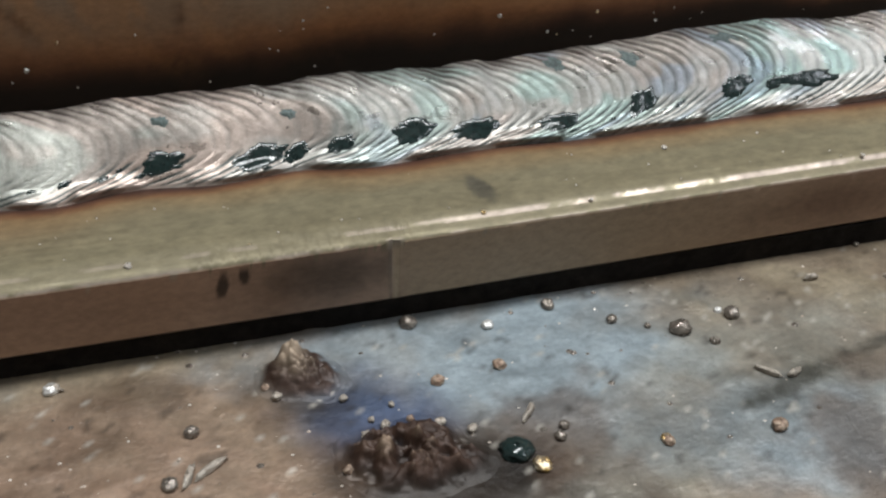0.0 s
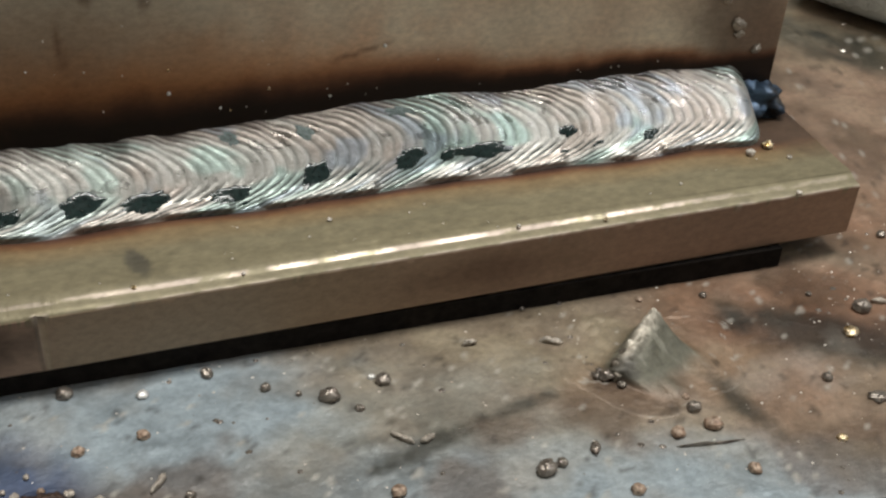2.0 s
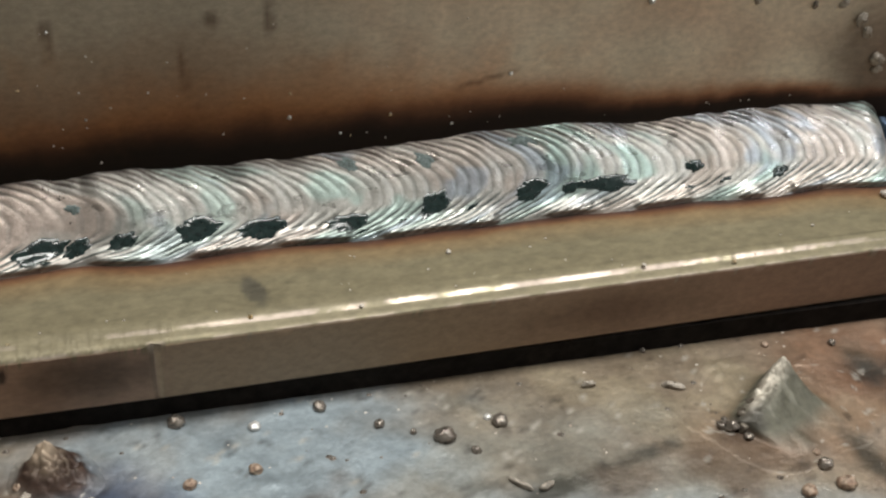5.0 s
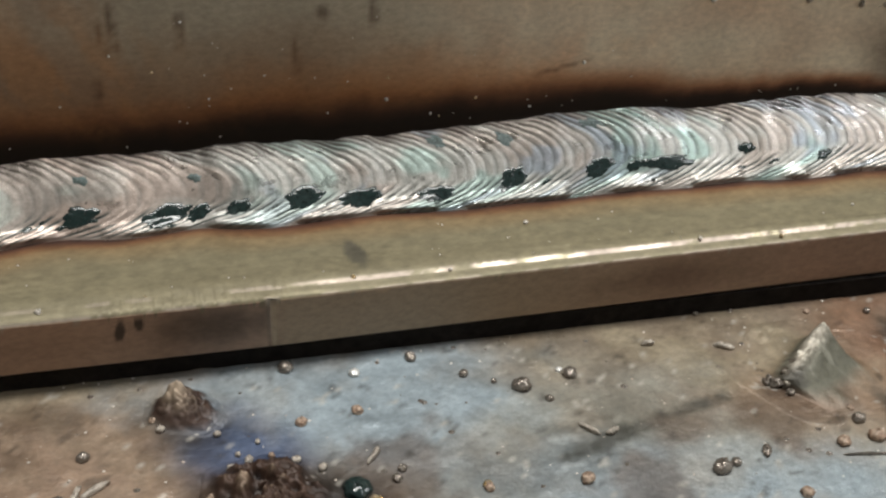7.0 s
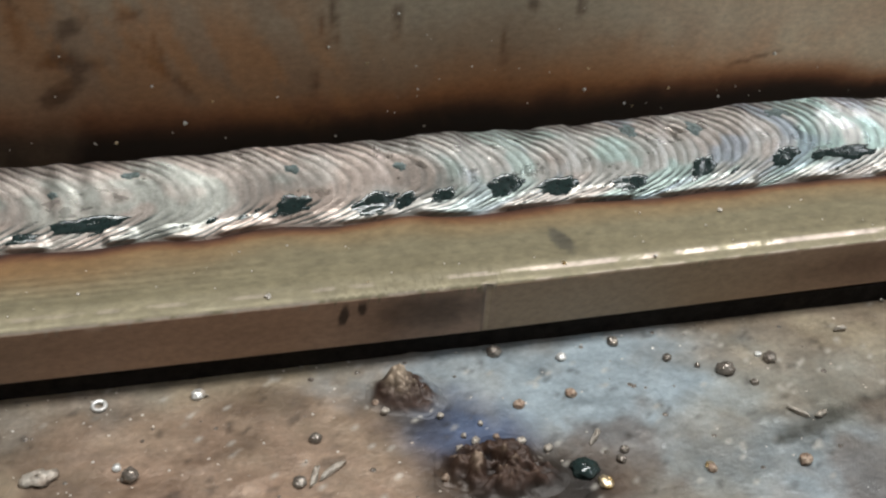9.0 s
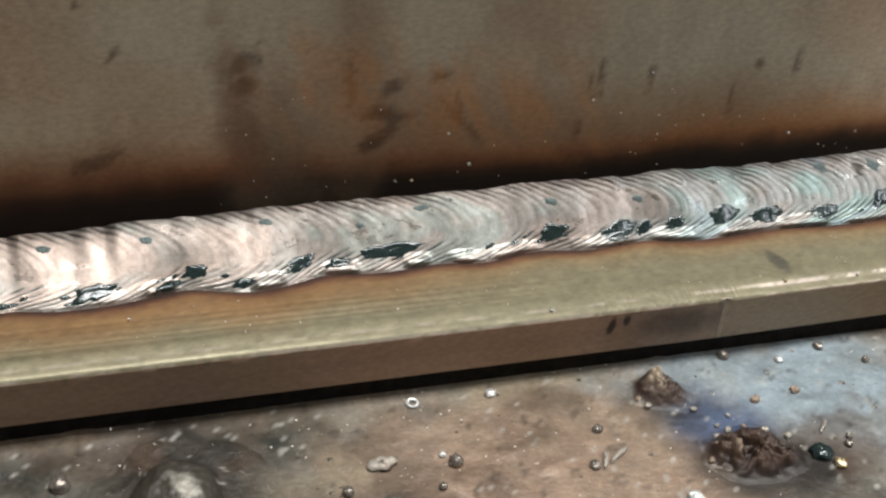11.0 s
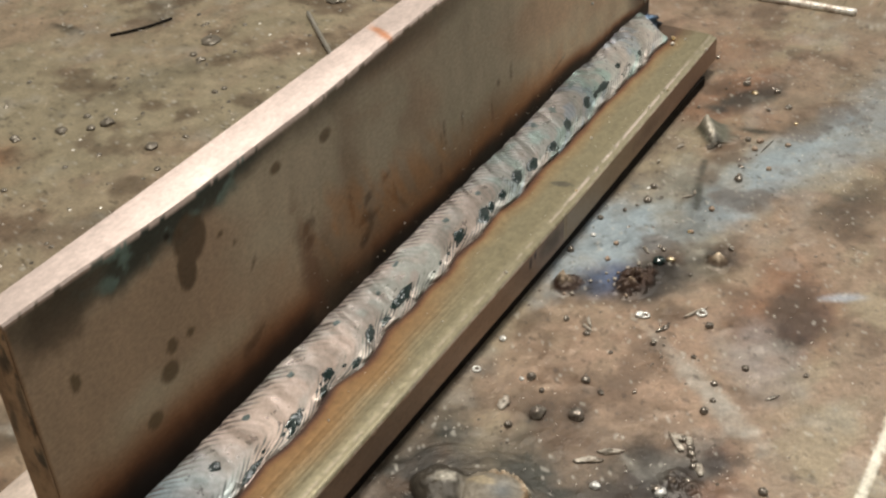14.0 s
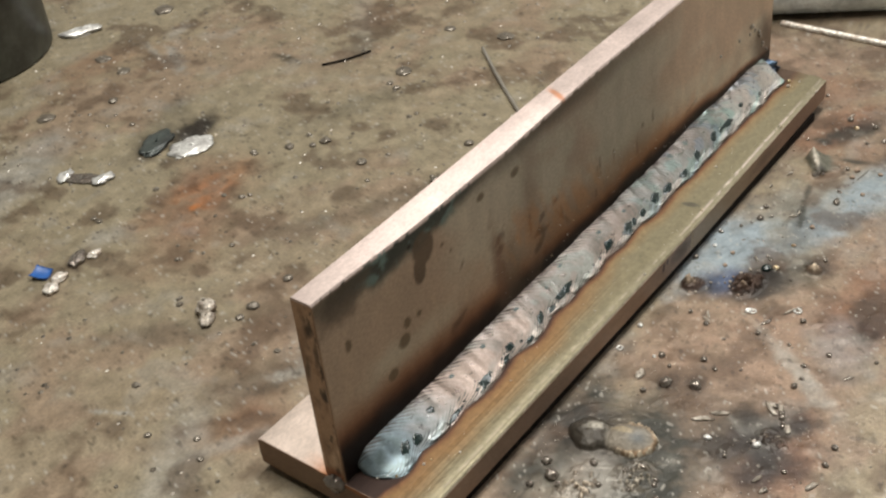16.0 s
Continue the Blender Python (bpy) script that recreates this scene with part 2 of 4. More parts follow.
SOOT_AREAS = [(-82, -84, 9, 5, -60, 0.7), (-66, -96, 12, 4, -50, 0.8), (-88, -96, 8, 5, 0, 0.5), (-60, -61, 3.6, 3, 0, 0.6), (-1, -56, 14, 9, -20, 0.95), (-13, -40, 7, 5, -20, 0.7), (-27, 220, 16, 8, 15, 0.95), (-46, 228, 13, 7, 20, 0.8), (-52, 212, 8, 3, 20, 0.4), (79, -46, 4, 2.5, 10, 0.9), (-73, -90, 11, 6, 45, 0.8), (-80, -97, 7, 4, 20, 0.7), (-99, -46, 15, 11, -70, 0.6), (17, -71, 7, 5, 0, 0.6), (-66, -54, 4.2, 3.4, 0, 0.7), (-62, -63, 4.6, 3.6, 0, 0.7), (-101, -41, 12, 9, 0, 0.45), (8, -57, 5, 3, 0, 0.6)]
BURN_AREAS = [(-84, -99, 14, 9, -40, 0.9), (-62, -97, 9, 6, 0, 0.75), (-74, -90, 10, 6, -20, 0.7), (0, -100, 14, 7, 10, 0.85), (118, -46, 16, 5, -20, 0.5), (22, -72, 8, 5, 0, 0.5)]
PALE_AREAS = [(21, 285, 3.5, 15, -30, 0.8), (47, 310, 8, 4, 0, 0.7), (-181, 107, 3.5, 0.8, -60, 1.0), (-177, 99, 3.5, 0.9, -60, 1.0), (-130, 61, 9, 3, -40, 0.7), (-168, 56, 16, 3, -30, 0.5), (57, 280, 8, 3, 0, 0.4), (-110, 190, 9, 6, 0, 0.5), (-38, -88, 23, 3.2, 55, 0.65), (-121, -57, 15, 9, 0, 0.6), (-75, -88, 11, 1.3, 60, 0.6), (-112, -34, 9, 3, 60, 0.4), (-110, 262, 44, 14, 20, 0.7), (-190, 62, 34, 9, 35, 0.55), (-116, -52, 12, 6, 10, 0.35), (60, -61, 5, 3, 0, 0.7), (-115, 64, 16, 6, 60, 0.4), (110, 230, 40, 6, 40, 0.3), (20, 300, 2, 22, -20, 0.5)]


def bench_tint(x, y):
    broad, mid, small = fbm(x / 55, y / 55, 11), fbm(x / 17, y / 17, 23), fbm(x / 4.2, y / 4.2, 37)
    col = np.zeros(x.shape + (3,)) + TAN
    col = blend(col, OLIVE, smooth(-20, 60, y) * 0.9)
    col = blend(col, PINK, smooth(0.45, 0.62, broad) * 0.55)
    col = blend(col, OLIVE, smooth(0.47, 0.62, fbm(x / 21 + y / 60, y / 15, 13)) * 0.6)
    patchy = 0.55 + 0.9 * fbm(x / 4 + y / 9, y / 5, 17)
    for table, tone in ((PINK_AREAS, PINK), (RUST_AREAS, RUST), (GREY_AREAS, MIDGREY), (BLUE_HAZE, BLUEGREY), (DARK_AREAS, DARKGREY), (BURN_AREAS, lin(62, 43, 34)), (PALE_AREAS, PALE)):
        for n, (cx, cy, rx, ry, turn, s) in enumerate(table):
            col = blend(col, tone, s * patchy * stain(x, y, cx, cy, rx, ry, turn, soft=0.6, rough=0.55, seed=5 * n + 2))
    col = blend(col, DEEPBLUE, 0.85 * stain(x, y, -6, -45, 9, 7, -30, soft=0.6, seed=41))
    col = blend(col, ORANGE, 0.7 * stain(x, y, -73, 172, 3.0, 1.2, 0, soft=0.6) + 0.35 * smooth(0.46, 0.6, mid) * stain(x, y, -62, 176, 20, 9, 10, soft=0.7, rough=0.6))
    for n, (cx, cy, rx, ry, turn, s) in enumerate(SOOT_AREAS):
        col = blend(col, SOOT, s * stain(x, y, cx, cy, rx, ry, turn, soft=0.55, rough=0.5, seed=7 * n + 1))
    col = blend(col, BROWN, smooth(0.54, 0.70, mid) * 0.6)
    col = blend(col, PALE, smooth(0.62, 0.78, 1 - mid) * 0.3)
    col = col * (0.66 + 0.54 * small)[..., None]
    col = blend(col, SOOT, smooth(0.70, 0.76, fbm(x / 2.1, y / 2.1, 91)) * 0.5)
    col = blend(col, PALE * 1.3, smooth(0.74, 0.78, fbm(x / 1.3, y / 1.3, 77)) * 0.6)
    col = blend(col, lin(215, 210, 196), 0.8 * stain(x, y, -34, -132.6, 42, 1.2, 1, soft=0.4, rough=0.7, seed=61))
    col = blend(col, lin(160, 170, 182), 0.6 * stain(x, y, 16, -108, 6, 1.6, -60, soft=0.6, seed=63))
    return col


def bench_height(x, y):
    h = 0.35 * (fbm(x / 12, y / 12, 51) - 0.5) + 0.22 * (fbm(x / 3, y / 3, 61) - 0.5)
    h = h + 0.25 * smooth(0.66, 0.8, fbm(x / 5, y / 5, 71))
    return h


gx, gy = steps(-900, 800, -215, 175, 0.9), steps(-420, 800, -140, -14, 0.8, 400, 1.7)
bx, by = np.meshgrid(gx, gy, indexing="ij")
bench_top = put("bench_top", mesh_of("bench_top", np.stack([bx, by, bench_height(bx, by)], -1).reshape(-1, 3), grid_faces(len(gx), len(gy)), bench_tint(bx, by).reshape(-1, 3)),
                BENCH, None, "scorched steel welding bench top, brown with blue-grey haze and soot", "workbench", "", "structure")
slab("bench_plate", (-0.9, -0.42, -0.012), (0.8, 0.8, -0.0012), LEGSTEEL, "", parent=bench_top)
for sx in (-0.85, 0.70):
    for sy in (-0.38, 0.72):
        slab("bench_leg", (sx, sy, -0.80), (sx + 0.05, sy + 0.05, -0.012), LEGSTEEL, "", parent=bench_top)


# ======== the welded T-joint ========
X0, X1 = -169.5, 130.0
Z0, Z1 = 3.7, 14.2
TOP = 84.2
joint = tagged(new("welded_t_joint"), "bare steel T-joint of two plates with a rippled fillet weld", "weld sample")


def toe_low(x):
    """Where the bead meets the lying plate (y)."""
    wave = (0.8 + 1.2 * smooth(-45, -85, x)) * np.abs(np.sin(x / 7.3 + 1.5 * value_noise(x / 30, x * 0, 5))) ** 1.5
    return -10.6 - wave - 1.6 * (value_noise(x / 11, x * 0 + 3.3, 9) - 0.5) - 0.8 * smooth(-40, -120, x)


def toe_high(x):
    """Where the bead meets the standing plate (z)."""
    scallop = value_noise(x / 13, x * 0 + 8.8, 13) - 0.5
    return 22.4 + 1.1 * scallop + 0.6 * (value_noise(x / 2.7, x * 0 + 2.1, 14) - 0.5) + 1.3 * smooth(5, 60, x) - 1.0 * smooth(-60, -130, x)


def sweep(name, xs, ring, tint, mat, label):
    """A bar: ring(x) gives the outline (y, z) at each x; the ends are closed."""
    pts = np.array([[(x, y, z) for y, z in ring(x)] for x in xs])
    nu, nv = pts.shape[:2]
    faces = grid_faces(nu, nv, wrap=True)
    faces += [list(range(nv)), [(nu - 1) * nv + k for k in range(nv)][::-1]]
    flat = pts.reshape(-1, 3)
    lip = flat[:, 1] + 28.4 - 0.016 * np.maximum(flat[:, 0], 0)
    worn = (lip > 1.85) & (lip < 2.5) & (flat[:, 2] > 13.4) & (flat[:, 2] < 14.5)
    me = mesh_of(name, flat, faces, tint(flat), True, np.where(worn, 1.15 - 0.55 * smooth(-10, 30, flat[:, 0]) * smooth(112, 88, flat[:, 0]) * smooth(0.3, 0.6, value_noise(flat[:, 0] / 4.3, flat[:, 0] * 0, 115)) - 0.1 * smooth(-60, -90, flat[:, 0]), np.where((flat[:, 1] < 0.5) & (flat[:, 2] < 14.6) & (flat[:, 2] > 13.2), 1.25 - 0.32 * smooth(-20, -70, flat[:, 0]) * smooth(-17, -20, flat[:, 1]) * smooth(0.55, 0.75, value_noise(flat[:, 1] * 1.2, flat[:, 0] / 120, 113)), 1.0)))
    me.set_sharp_from_angle(angle=radians(28))
    return part(name, me, mat, joint, label)


def front_y(x):
    return -28.4 + 0.016 * max(0.0, x)


def edge_wear(x):
    return 0.10 * noise.noise((x * 0.35, 3.1, 0)) + 0.10 * noise.noise((x * 1.9, 8.2, 0)) + 0.03 * noise.noise((x * 3.1, 2.2, 0))


def base_ring(x):
    f, w = front_y(x), edge_wear(x)
    nick = 0.35 * math.exp(-((x - 0.2) / 0.5) ** 2)
    burr = 0.35 * math.exp(-((x + 0.3) / 1.1) ** 2)
    ring = [(f + 0.5, Z0), (f + 0.05 + nick, Z0 + 0.5)]
    ring += [(f + nick + 0.05 * noise.noise((x * 0.2, z, 1.0)), z) for z in (6, 7.2, 8.2, 9, 9.7, 10.4, 11.1, 11.8)]
    crisp = float(smooth(-15, 25, x))
    ring += [(f + nick, 13.05 + w + burr), (f + 0.15, 13.32 + w + burr), (f + 0.5, 13.46 + 0.2 * (1 - crisp) + w + burr * 0.6)]
    for d, sharp in ((1.0, 13.52), (1.7, 13.58), (1.95, 13.66), (2.35, 13.88), (2.8, 14.04), (3.5, 14.12), (4.4, 14.17)):
        ring.append((f + d, (13.72 + 0.115 * d) * (1 - crisp) + sharp * crisp + w * (1.2 if 1.8 < d < 2.5 else 0.6) * (d < 3)))
    deep = 0.018 + 0.11 * float(smooth(-10, -90, x))
    ring += [(y, Z1 + (deep * noise.noise((y * 1.15, x * 0.004, 4.0)) if y < -17 else 0.0)) for y in np.r_[np.arange(-23.2, -16, 0.3), np.arange(-16, 1.0, 0.75)]]
    ring += [(y, Z1) for y in (8, 14, 20, 26, 32, 36)] + [(37.2, Z1 - 0.6), (37.4, 9.0), (37.2, Z0 + 0.5), (36.5, Z0)]
    return ring


STRAW, BRONZE = lin(117, 109, 86), lin(122, 86, 56)
PURPLE, SCORCH, CUT_GLINT = lin(74, 44, 30), lin(34, 21, 16), lin(206, 188, 181)


def base_tint(p):
    x, y, z = p.T
    n1, n2 = fbm(x / 14, y / 5, 101), fbm(x / 40, z / 3, 103)
    col = np.zeros((len(p), 3)) + STRAW
    off = toe_low(x) - y - 2.2 * (n1 - 0.5)
    col = blend(col, lin(126, 106, 76), (1 - smooth(2.5, 7.5 + 6 * smooth(-30, -120, x), off)) * 0.85)
    col = blend(col, lin(124, 90, 54), 0.75 * smooth(-20, -80, x) * (1 - smooth(3, 13, off)))
    col = blend(col, BRONZE * 0.8, 1 - smooth(1.2, 3.2, off))
    col = blend(col, PURPLE, 1 - smooth(0.5, 1.6, off))
    col = blend(col, SCORCH, 0.8 * (1 - smooth(0.0, 0.7, off)))
    col = blend(col, BROWN, 0.9 * stain(x, y, 126, -9, 10, 6, -35, soft=0.7, seed=4) * (y > -26))
    col = blend(col, lin(74, 70, 60), 0.85 * stain(x, y, 14.2, -20.4, 1.4, 3.4, 14, soft=0.4, seed=6) * (z > 13))
    # paler towards the lip: the edge highlight painted into the plate's colour
    col = blend(col, lin(168, 160, 140), 0.2 * smooth(-24.2, -25.6, y) * (0.5 + 0.8 * (n1 - 0.2)) * (0.45 + 0.55 * smooth(-30, 40, x)))
    lines = value_noise(y * 1.4, x / 90, 107)
    col = col * (1 + (0.3 * smooth(0, -90, x) * smooth(-15, -20, y) + 0.03) * (lines - 0.5))[:, None] * (0.84 + 0.32 * fbm(x / 1.6, y / 1.2, 111, 2))[:, None]
    lip = y + 28.4 - 0.016 * np.maximum(x, 0)
    # rubbed lip, with the broken glint along it painted in as well
    rub_glint = smooth(0.40, 0.56, fbm(x / 3.1, y / 1.2, 109, 3)) * (z > 12.8)
    col = blend(col, CUT_GLINT, 0.5 * rub_glint * (lip > 1.85) * (lip < 2.5) * (0.3 + 0.7 * smooth(-20, 30, x) * smooth(112, 88, x)))
    col = blend(col, CUT_GLINT, 0.3 * rub_glint * (lip < 0.3))
    front = (y < -26.2) & (z < 13.1)
    face = lin(158, 132, 113) * (0.9 + 0.25 * (n2 - 0.5))[:, None]
    face = blend(face, lin(150, 132, 108), 0.7 * smooth(-2, 3, x) * (1 - smooth(30, 70, x)))
    face = blend(face, lin(74, 62, 50), 0.75 * stain(x, z, -8, 9.4, 8, 3.2, 0, soft=0.7, seed=8) * (x < 0))
    face = blend(face, lin(186, 168, 142), 0.8 * stain(x, z, 0.5, 9, 0.4, 6, 0, soft=0.4))
    face = blend(face, lin(64, 54, 44), 0.5 * stain(x, z, -0.3, 9, 0.25, 7, 0, soft=0.4))
    face = blend(face, lin(50, 40, 34), 0.9 * (stain(x, z, -22, 10.3, 0.75, 1.7, -12, soft=0.25, seed=2) + stain(x, z, -19.2, 11.4, 0.7, 1.1, 0, soft=0.25, seed=3)))
    face = blend(face, lin(92, 68, 54), 0.6 * stain(x, z, 66, 8.5, 12, 3, 0, soft=0.8, seed=12))
    col[front] = face[front]
    back = y > 1.5
    col[back] = (lin(216, 198, 186) * (0.9 + 0.3 * (n1[back] - 0.5))[:, None])
    end = x < X0 + 0.01
    col[end] = lin(122, 98, 80)
    rust = stain(x, y, -168, 10, 5, 3.4, 0, soft=0.6, seed=9) * (y > 1.5)
    return blend(col, ORANGE, 0.8 * rust)


xs_base = np.unique(np.r_[np.arange(X0, X1, 0.5), np.arange(-26, 3, 0.3), X1])
sweep("base_plate", xs_base, base_ring, base_tint, PLATE, "lying steel plate with straw and brown heat tint")


def upright_ring(x):
    drop = float(2.2 * smooth(-168, -115, x) * smooth(-20, -80, x))
    b = float(8.0 + 2.2 * smooth(-150, 30, x))
    w = 0.25 * noise.noise((x * 0.3, 1.7, 0)) + 0.15 * noise.noise((x * 1.3, 5.5, 0))
    ring = [(0.0, z) for z in np.r_[Z1 + 0.02, np.arange(15, 34, 0.8), np.linspace(34, TOP - 1.6 - drop, 72)]]
    ring += [(0.0, TOP - 0.7 + w - drop), (0.35, TOP - 0.1 + w * 0.5 - drop * 0.93), (2.5, TOP - drop * 0.6), (b * 0.6, TOP - drop * 0.25), (b - 0.5, TOP - 0.05), (b - 0.1, TOP - 0.5), (b, 60), (b, 30), (b, Z1 + 0.02)]
    return ring


SPOTS = [(-132.2, 51.6, 1.7, 2.0), (-134.4, 45.9, 2.9, 2.6), (-126.2, 51.2, 1.3, 1.2), (-141.3, 37.4, 2.4, 2.2), (-112.1, 68.2, 0.9, 0.8), (-108.1, 63.5, 0.7, 0.6),
         (-158, 61.5, 1.4, 2.4), (-91, 73.4, 2.0, 1.4), (-72, 72, 2.4, 1.6)]
MARKS = [(-58, 36.8, 4, 1.8, 35), (-60, 41, 3, 1.4, 0), (-45.2, 40.5, 0.5, 3.0, 12), (-42, 35, 0.7, 3.2, 32), (-19.2, 44.5, 0.6, 4.0, 5), (-9.3, 43.6, 0.6, 2.2, 0),
         (-82.2, 52.5, 1.8, 2.8, -40), (-83, 48, 2.2, 1.4, 30), (-103.4, 54.7, 0.5, 1.8, -35), (-57.5, 45.5, 1.4, 2.4, -40), (-108, 34.5, 3.8, 1.8, 30), (-60.6, 34.3, 2.2, 1.4, 30),
         (12.2, 45.3, 1.0, 1.0, 0), (52, 33, 5, 0.4, 14), (-65, 47, 0.9, 4.0, 0), (-46, 39, 0.6, 3.5, 38), (-59, 40, 4, 1.0, 0), (-49, 47, 1.6, 1.0, 0), (-22, 33.5, 0.7, 2.0, 0), (8, 38, 0.5, 3, 5), (-21, 44, 0.5, 3, 10), (20, 45, 0.6, 2.5, 0)]


def upright_tint(p):
    x, y, z = p.T
    n1, n2, n3 = fbm(x / 18, z / 6, 201), fbm(x / 5, z / 12, 207), fbm(x / 45, z / 30, 211)
    col = np.zeros((len(p), 3)) + lin(160, 153, 139)
    col = blend(col, lin(148, 127, 110), smooth(0.4, 0.65, n3) * 0.7)
    up = z - toe_high(x) - 2.6 * (n1 - 0.5) - 1.8 * (n2 - 0.5)
    spread = 1 + 0.3 * np.sin(x / 31) + 0.45 * smooth(-5, -65, x) - 0.5 * smooth(10, 60, x)
    up = up / spread
    wide = smooth(-80, -45, x) * smooth(40, 0, x)
    col = blend(col, lin(92, 68, 53), 0.7 * wide * (1 - smooth(7, 25, up)))
    col = blend(col, lin(136, 104, 78), 0.7 * (1 - smooth(6, 14, up)))
    col = blend(col, lin(108, 66, 40), 0.8 * (1 - smooth(5.0, 12.0, up)))
    col = blend(col, SCORCH * 1.5, 0.7 * stain(x, z, 120, 31, 9, 13, 25, soft=0.7, rough=0.5, seed=17))
    col = blend(col, lin(150, 97, 52), 0.38 * stain(x, z, 22, 33, 30, 4.5, 2, soft=0.7, rough=0.6, seed=18))
    col = blend(col, PURPLE * 0.7, 1 - smooth(2.6, 9.0, up))
    col = blend(col, SCORCH * 0.4, 1 - smooth(1.8, 7.2, up))
    col = blend(col, lin(84, 74, 64), 0.6 * stain(x, z, -78, 32, 7, 14, 0, soft=0.8, rough=0.5, seed=15))
    col = blend(col, lin(120, 102, 86), 0.5 * stain(x, z, -64, 50, 5, 26, 0, soft=0.9, rough=0.4, seed=16))
    for n, (cx, cz, rx, rz) in enumerate(SPOTS):
        ring = stain(x, z, cx, cz, rx, rz, 0, soft=0.22, rough=0.12, seed=n)
        col = blend(col, lin(88, 76, 60), 0.85 * ring)
    for n, (cx, cz, rx, rz, turn) in enumerate(MARKS):
        col = blend(col, lin(62, 44, 36), 0.62 * stain(x, z, cx, cz, rx, rz, turn, soft=0.6, rough=0.9, seed=n + 20))
    band = smooth(60, -60, x) * smooth(TOP - 9 - 5 * n1, TOP - 3, z + 4 * (n2 - 0.5))
    col = blend(col, lin(62, 56, 48), 0.75 * band)
    col = blend(col, lin(172, 120, 70), 0.4 * smooth(0.4, 0.62, fbm(x / 4 + z / 9, z / 11, 231)) * stain(x, z, -48, 43, 34, 9, -12, soft=0.7, rough=0.5, seed=25))
    col = blend(col, lin(146, 108, 74), 0.25 * stain(x, z, 2, 37, 40, 6, -2, soft=0.7, rough=0.6, seed=26))
    col = blend(col, lin(92, 62, 48), 0.6 * stain(x, z, -84, 42, 3, 16, 6, soft=0.7, rough=0.6, seed=27))
    teal = stain(x, z, -122, 82, 30, 7.5, 4, soft=0.35, rough=0.4, seed=31)
    col = blend(col, lin(48, 56, 54), 0.95 * teal)
    col = blend(col, lin(98, 122, 120), 0.85 * teal * smooth(0.46, 0.6, fbm(x / 6, z / 4, 215)))
    col = blend(col, lin(22, 22, 22), 0.95 * stain(x, z, -127, 77, 0.9, 0.9, 0, soft=0.4, rough=0.1))
    drip = np.maximum(stain(x, z, -121, 72.5, 5.0, 6.0, 0, soft=0.15, rough=0.15, seed=33), stain(x, z, -123.6, 66, 3.0, 5.0, 0, soft=0.15, rough=0.12, seed=34))
    col = blend(col, lin(80, 68, 56), 0.9 * drip)
    col = blend(col, lin(58, 52, 46), 0.7 * stain(x, z, -157, 78, 10, 6, 30, soft=0.5, rough=0.5, seed=35))
    col = blend(col, lin(160, 146, 128), 0.5 * np.maximum(stain(x, z, -46, 67.5, 24, 0.35, -11, soft=0.5, rough=0.6, seed=36), stain(x, z, 14, 61, 30, 0.3, -10, soft=0.5, rough=0.6, seed=38)))
    # lightened by x, mostly to the right: missing light put into the colour
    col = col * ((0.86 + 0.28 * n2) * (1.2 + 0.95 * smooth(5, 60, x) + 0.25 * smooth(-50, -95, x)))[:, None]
    sag = 2.2 * smooth(-168, -115, x) * smooth(-20, -80, x)
    top = (z > TOP - 0.75 - sag * (1 - 0.12 * y)) & (y < 11) & (z > TOP - 6) & ((y > 0.01) | (z > TOP - 0.9 - sag))
    col[top] = (CUT_GLINT * (0.88 + 0.3 * (n1[top] - 0.5))[:, None])
    mark = stain(x, y, -40, 4, 1.2, 5, -25, soft=0.5) * top
    col = blend(col, ORANGE, 0.8 * mark)
    end = x < X0 + 0.6
    face = lin(168, 138, 112) * (0.85 + 0.4 * (value_noise(y / 2, z / 5, 219) - 0.5))[:, None]
    low = end & ~top
    col[low] = face[low]
    return col


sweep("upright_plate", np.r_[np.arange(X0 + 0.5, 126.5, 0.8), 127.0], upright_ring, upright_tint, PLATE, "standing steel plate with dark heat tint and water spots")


def end_face():
    """The sawn end of the standing plate: brown, smudged, with a bright arris."""
    y, z = np.meshgrid(np.linspace(0.25, 7.7, 22), np.linspace(Z1 + 0.1, TOP - 0.9, 130), indexing="ij")
    col = np.zeros(y.shape + (3,)) + lin(166, 136, 111)
    col = blend(col, lin(128, 100, 78), smooth(0.42, 0.62, fbm(y / 5, z / 9, 241)) * 0.8)
    col = blend(col, lin(58, 46, 38), 0.85 * smooth(0.56, 0.66, fbm(y / 2.2, z / 4.5, 243)) * smooth(6.5, 2.0, y))
    for cy, cz, ry, rz in ((1.4, 66, 1.2, 5.0), (1.2, 50, 1.3, 3.0), (6.4, 58, 1.0, 4.0), (3.0, 74, 1.6, 2.4)):
        col = blend(col, lin(56, 44, 36), 0.75 * stain(y, z, cy, cz, ry, rz, 8, soft=0.6, rough=0.5, seed=int(cz)))
    col = blend(col, lin(202, 178, 156), 0.7 * smooth(0.8, 0.3, y) * smooth(0.35, 0.6, value_noise(y * 0, z / 4, 223)))
    col = blend(col, lin(196, 170, 146), 0.6 * smooth(36, 24, z) * smooth(0.4, 0.6, fbm(y / 3, z / 12, 247)))
    col = blend(col, lin(150, 84, 40), 0.8 * smooth(20, 15.5, z + 3 * (fbm(y / 2, z / 2, 245) - 0.5)))
    x = X0 + 0.42 - 0.05 * fbm(y / 1.5, z / 1.5, 249)
    pts = np.stack([x, y, z], -1).reshape(-1, 3)
    part("end_face", mesh_of("end_face", pts, [f[::-1] for f in grid_faces(*y.shape)], col.reshape(-1, 3)), PLATE, joint, "brown sawn plate end with dark smudges")


end_face()

# -------- the fillet bead --------
B0, B1 = -163.0, 122.6


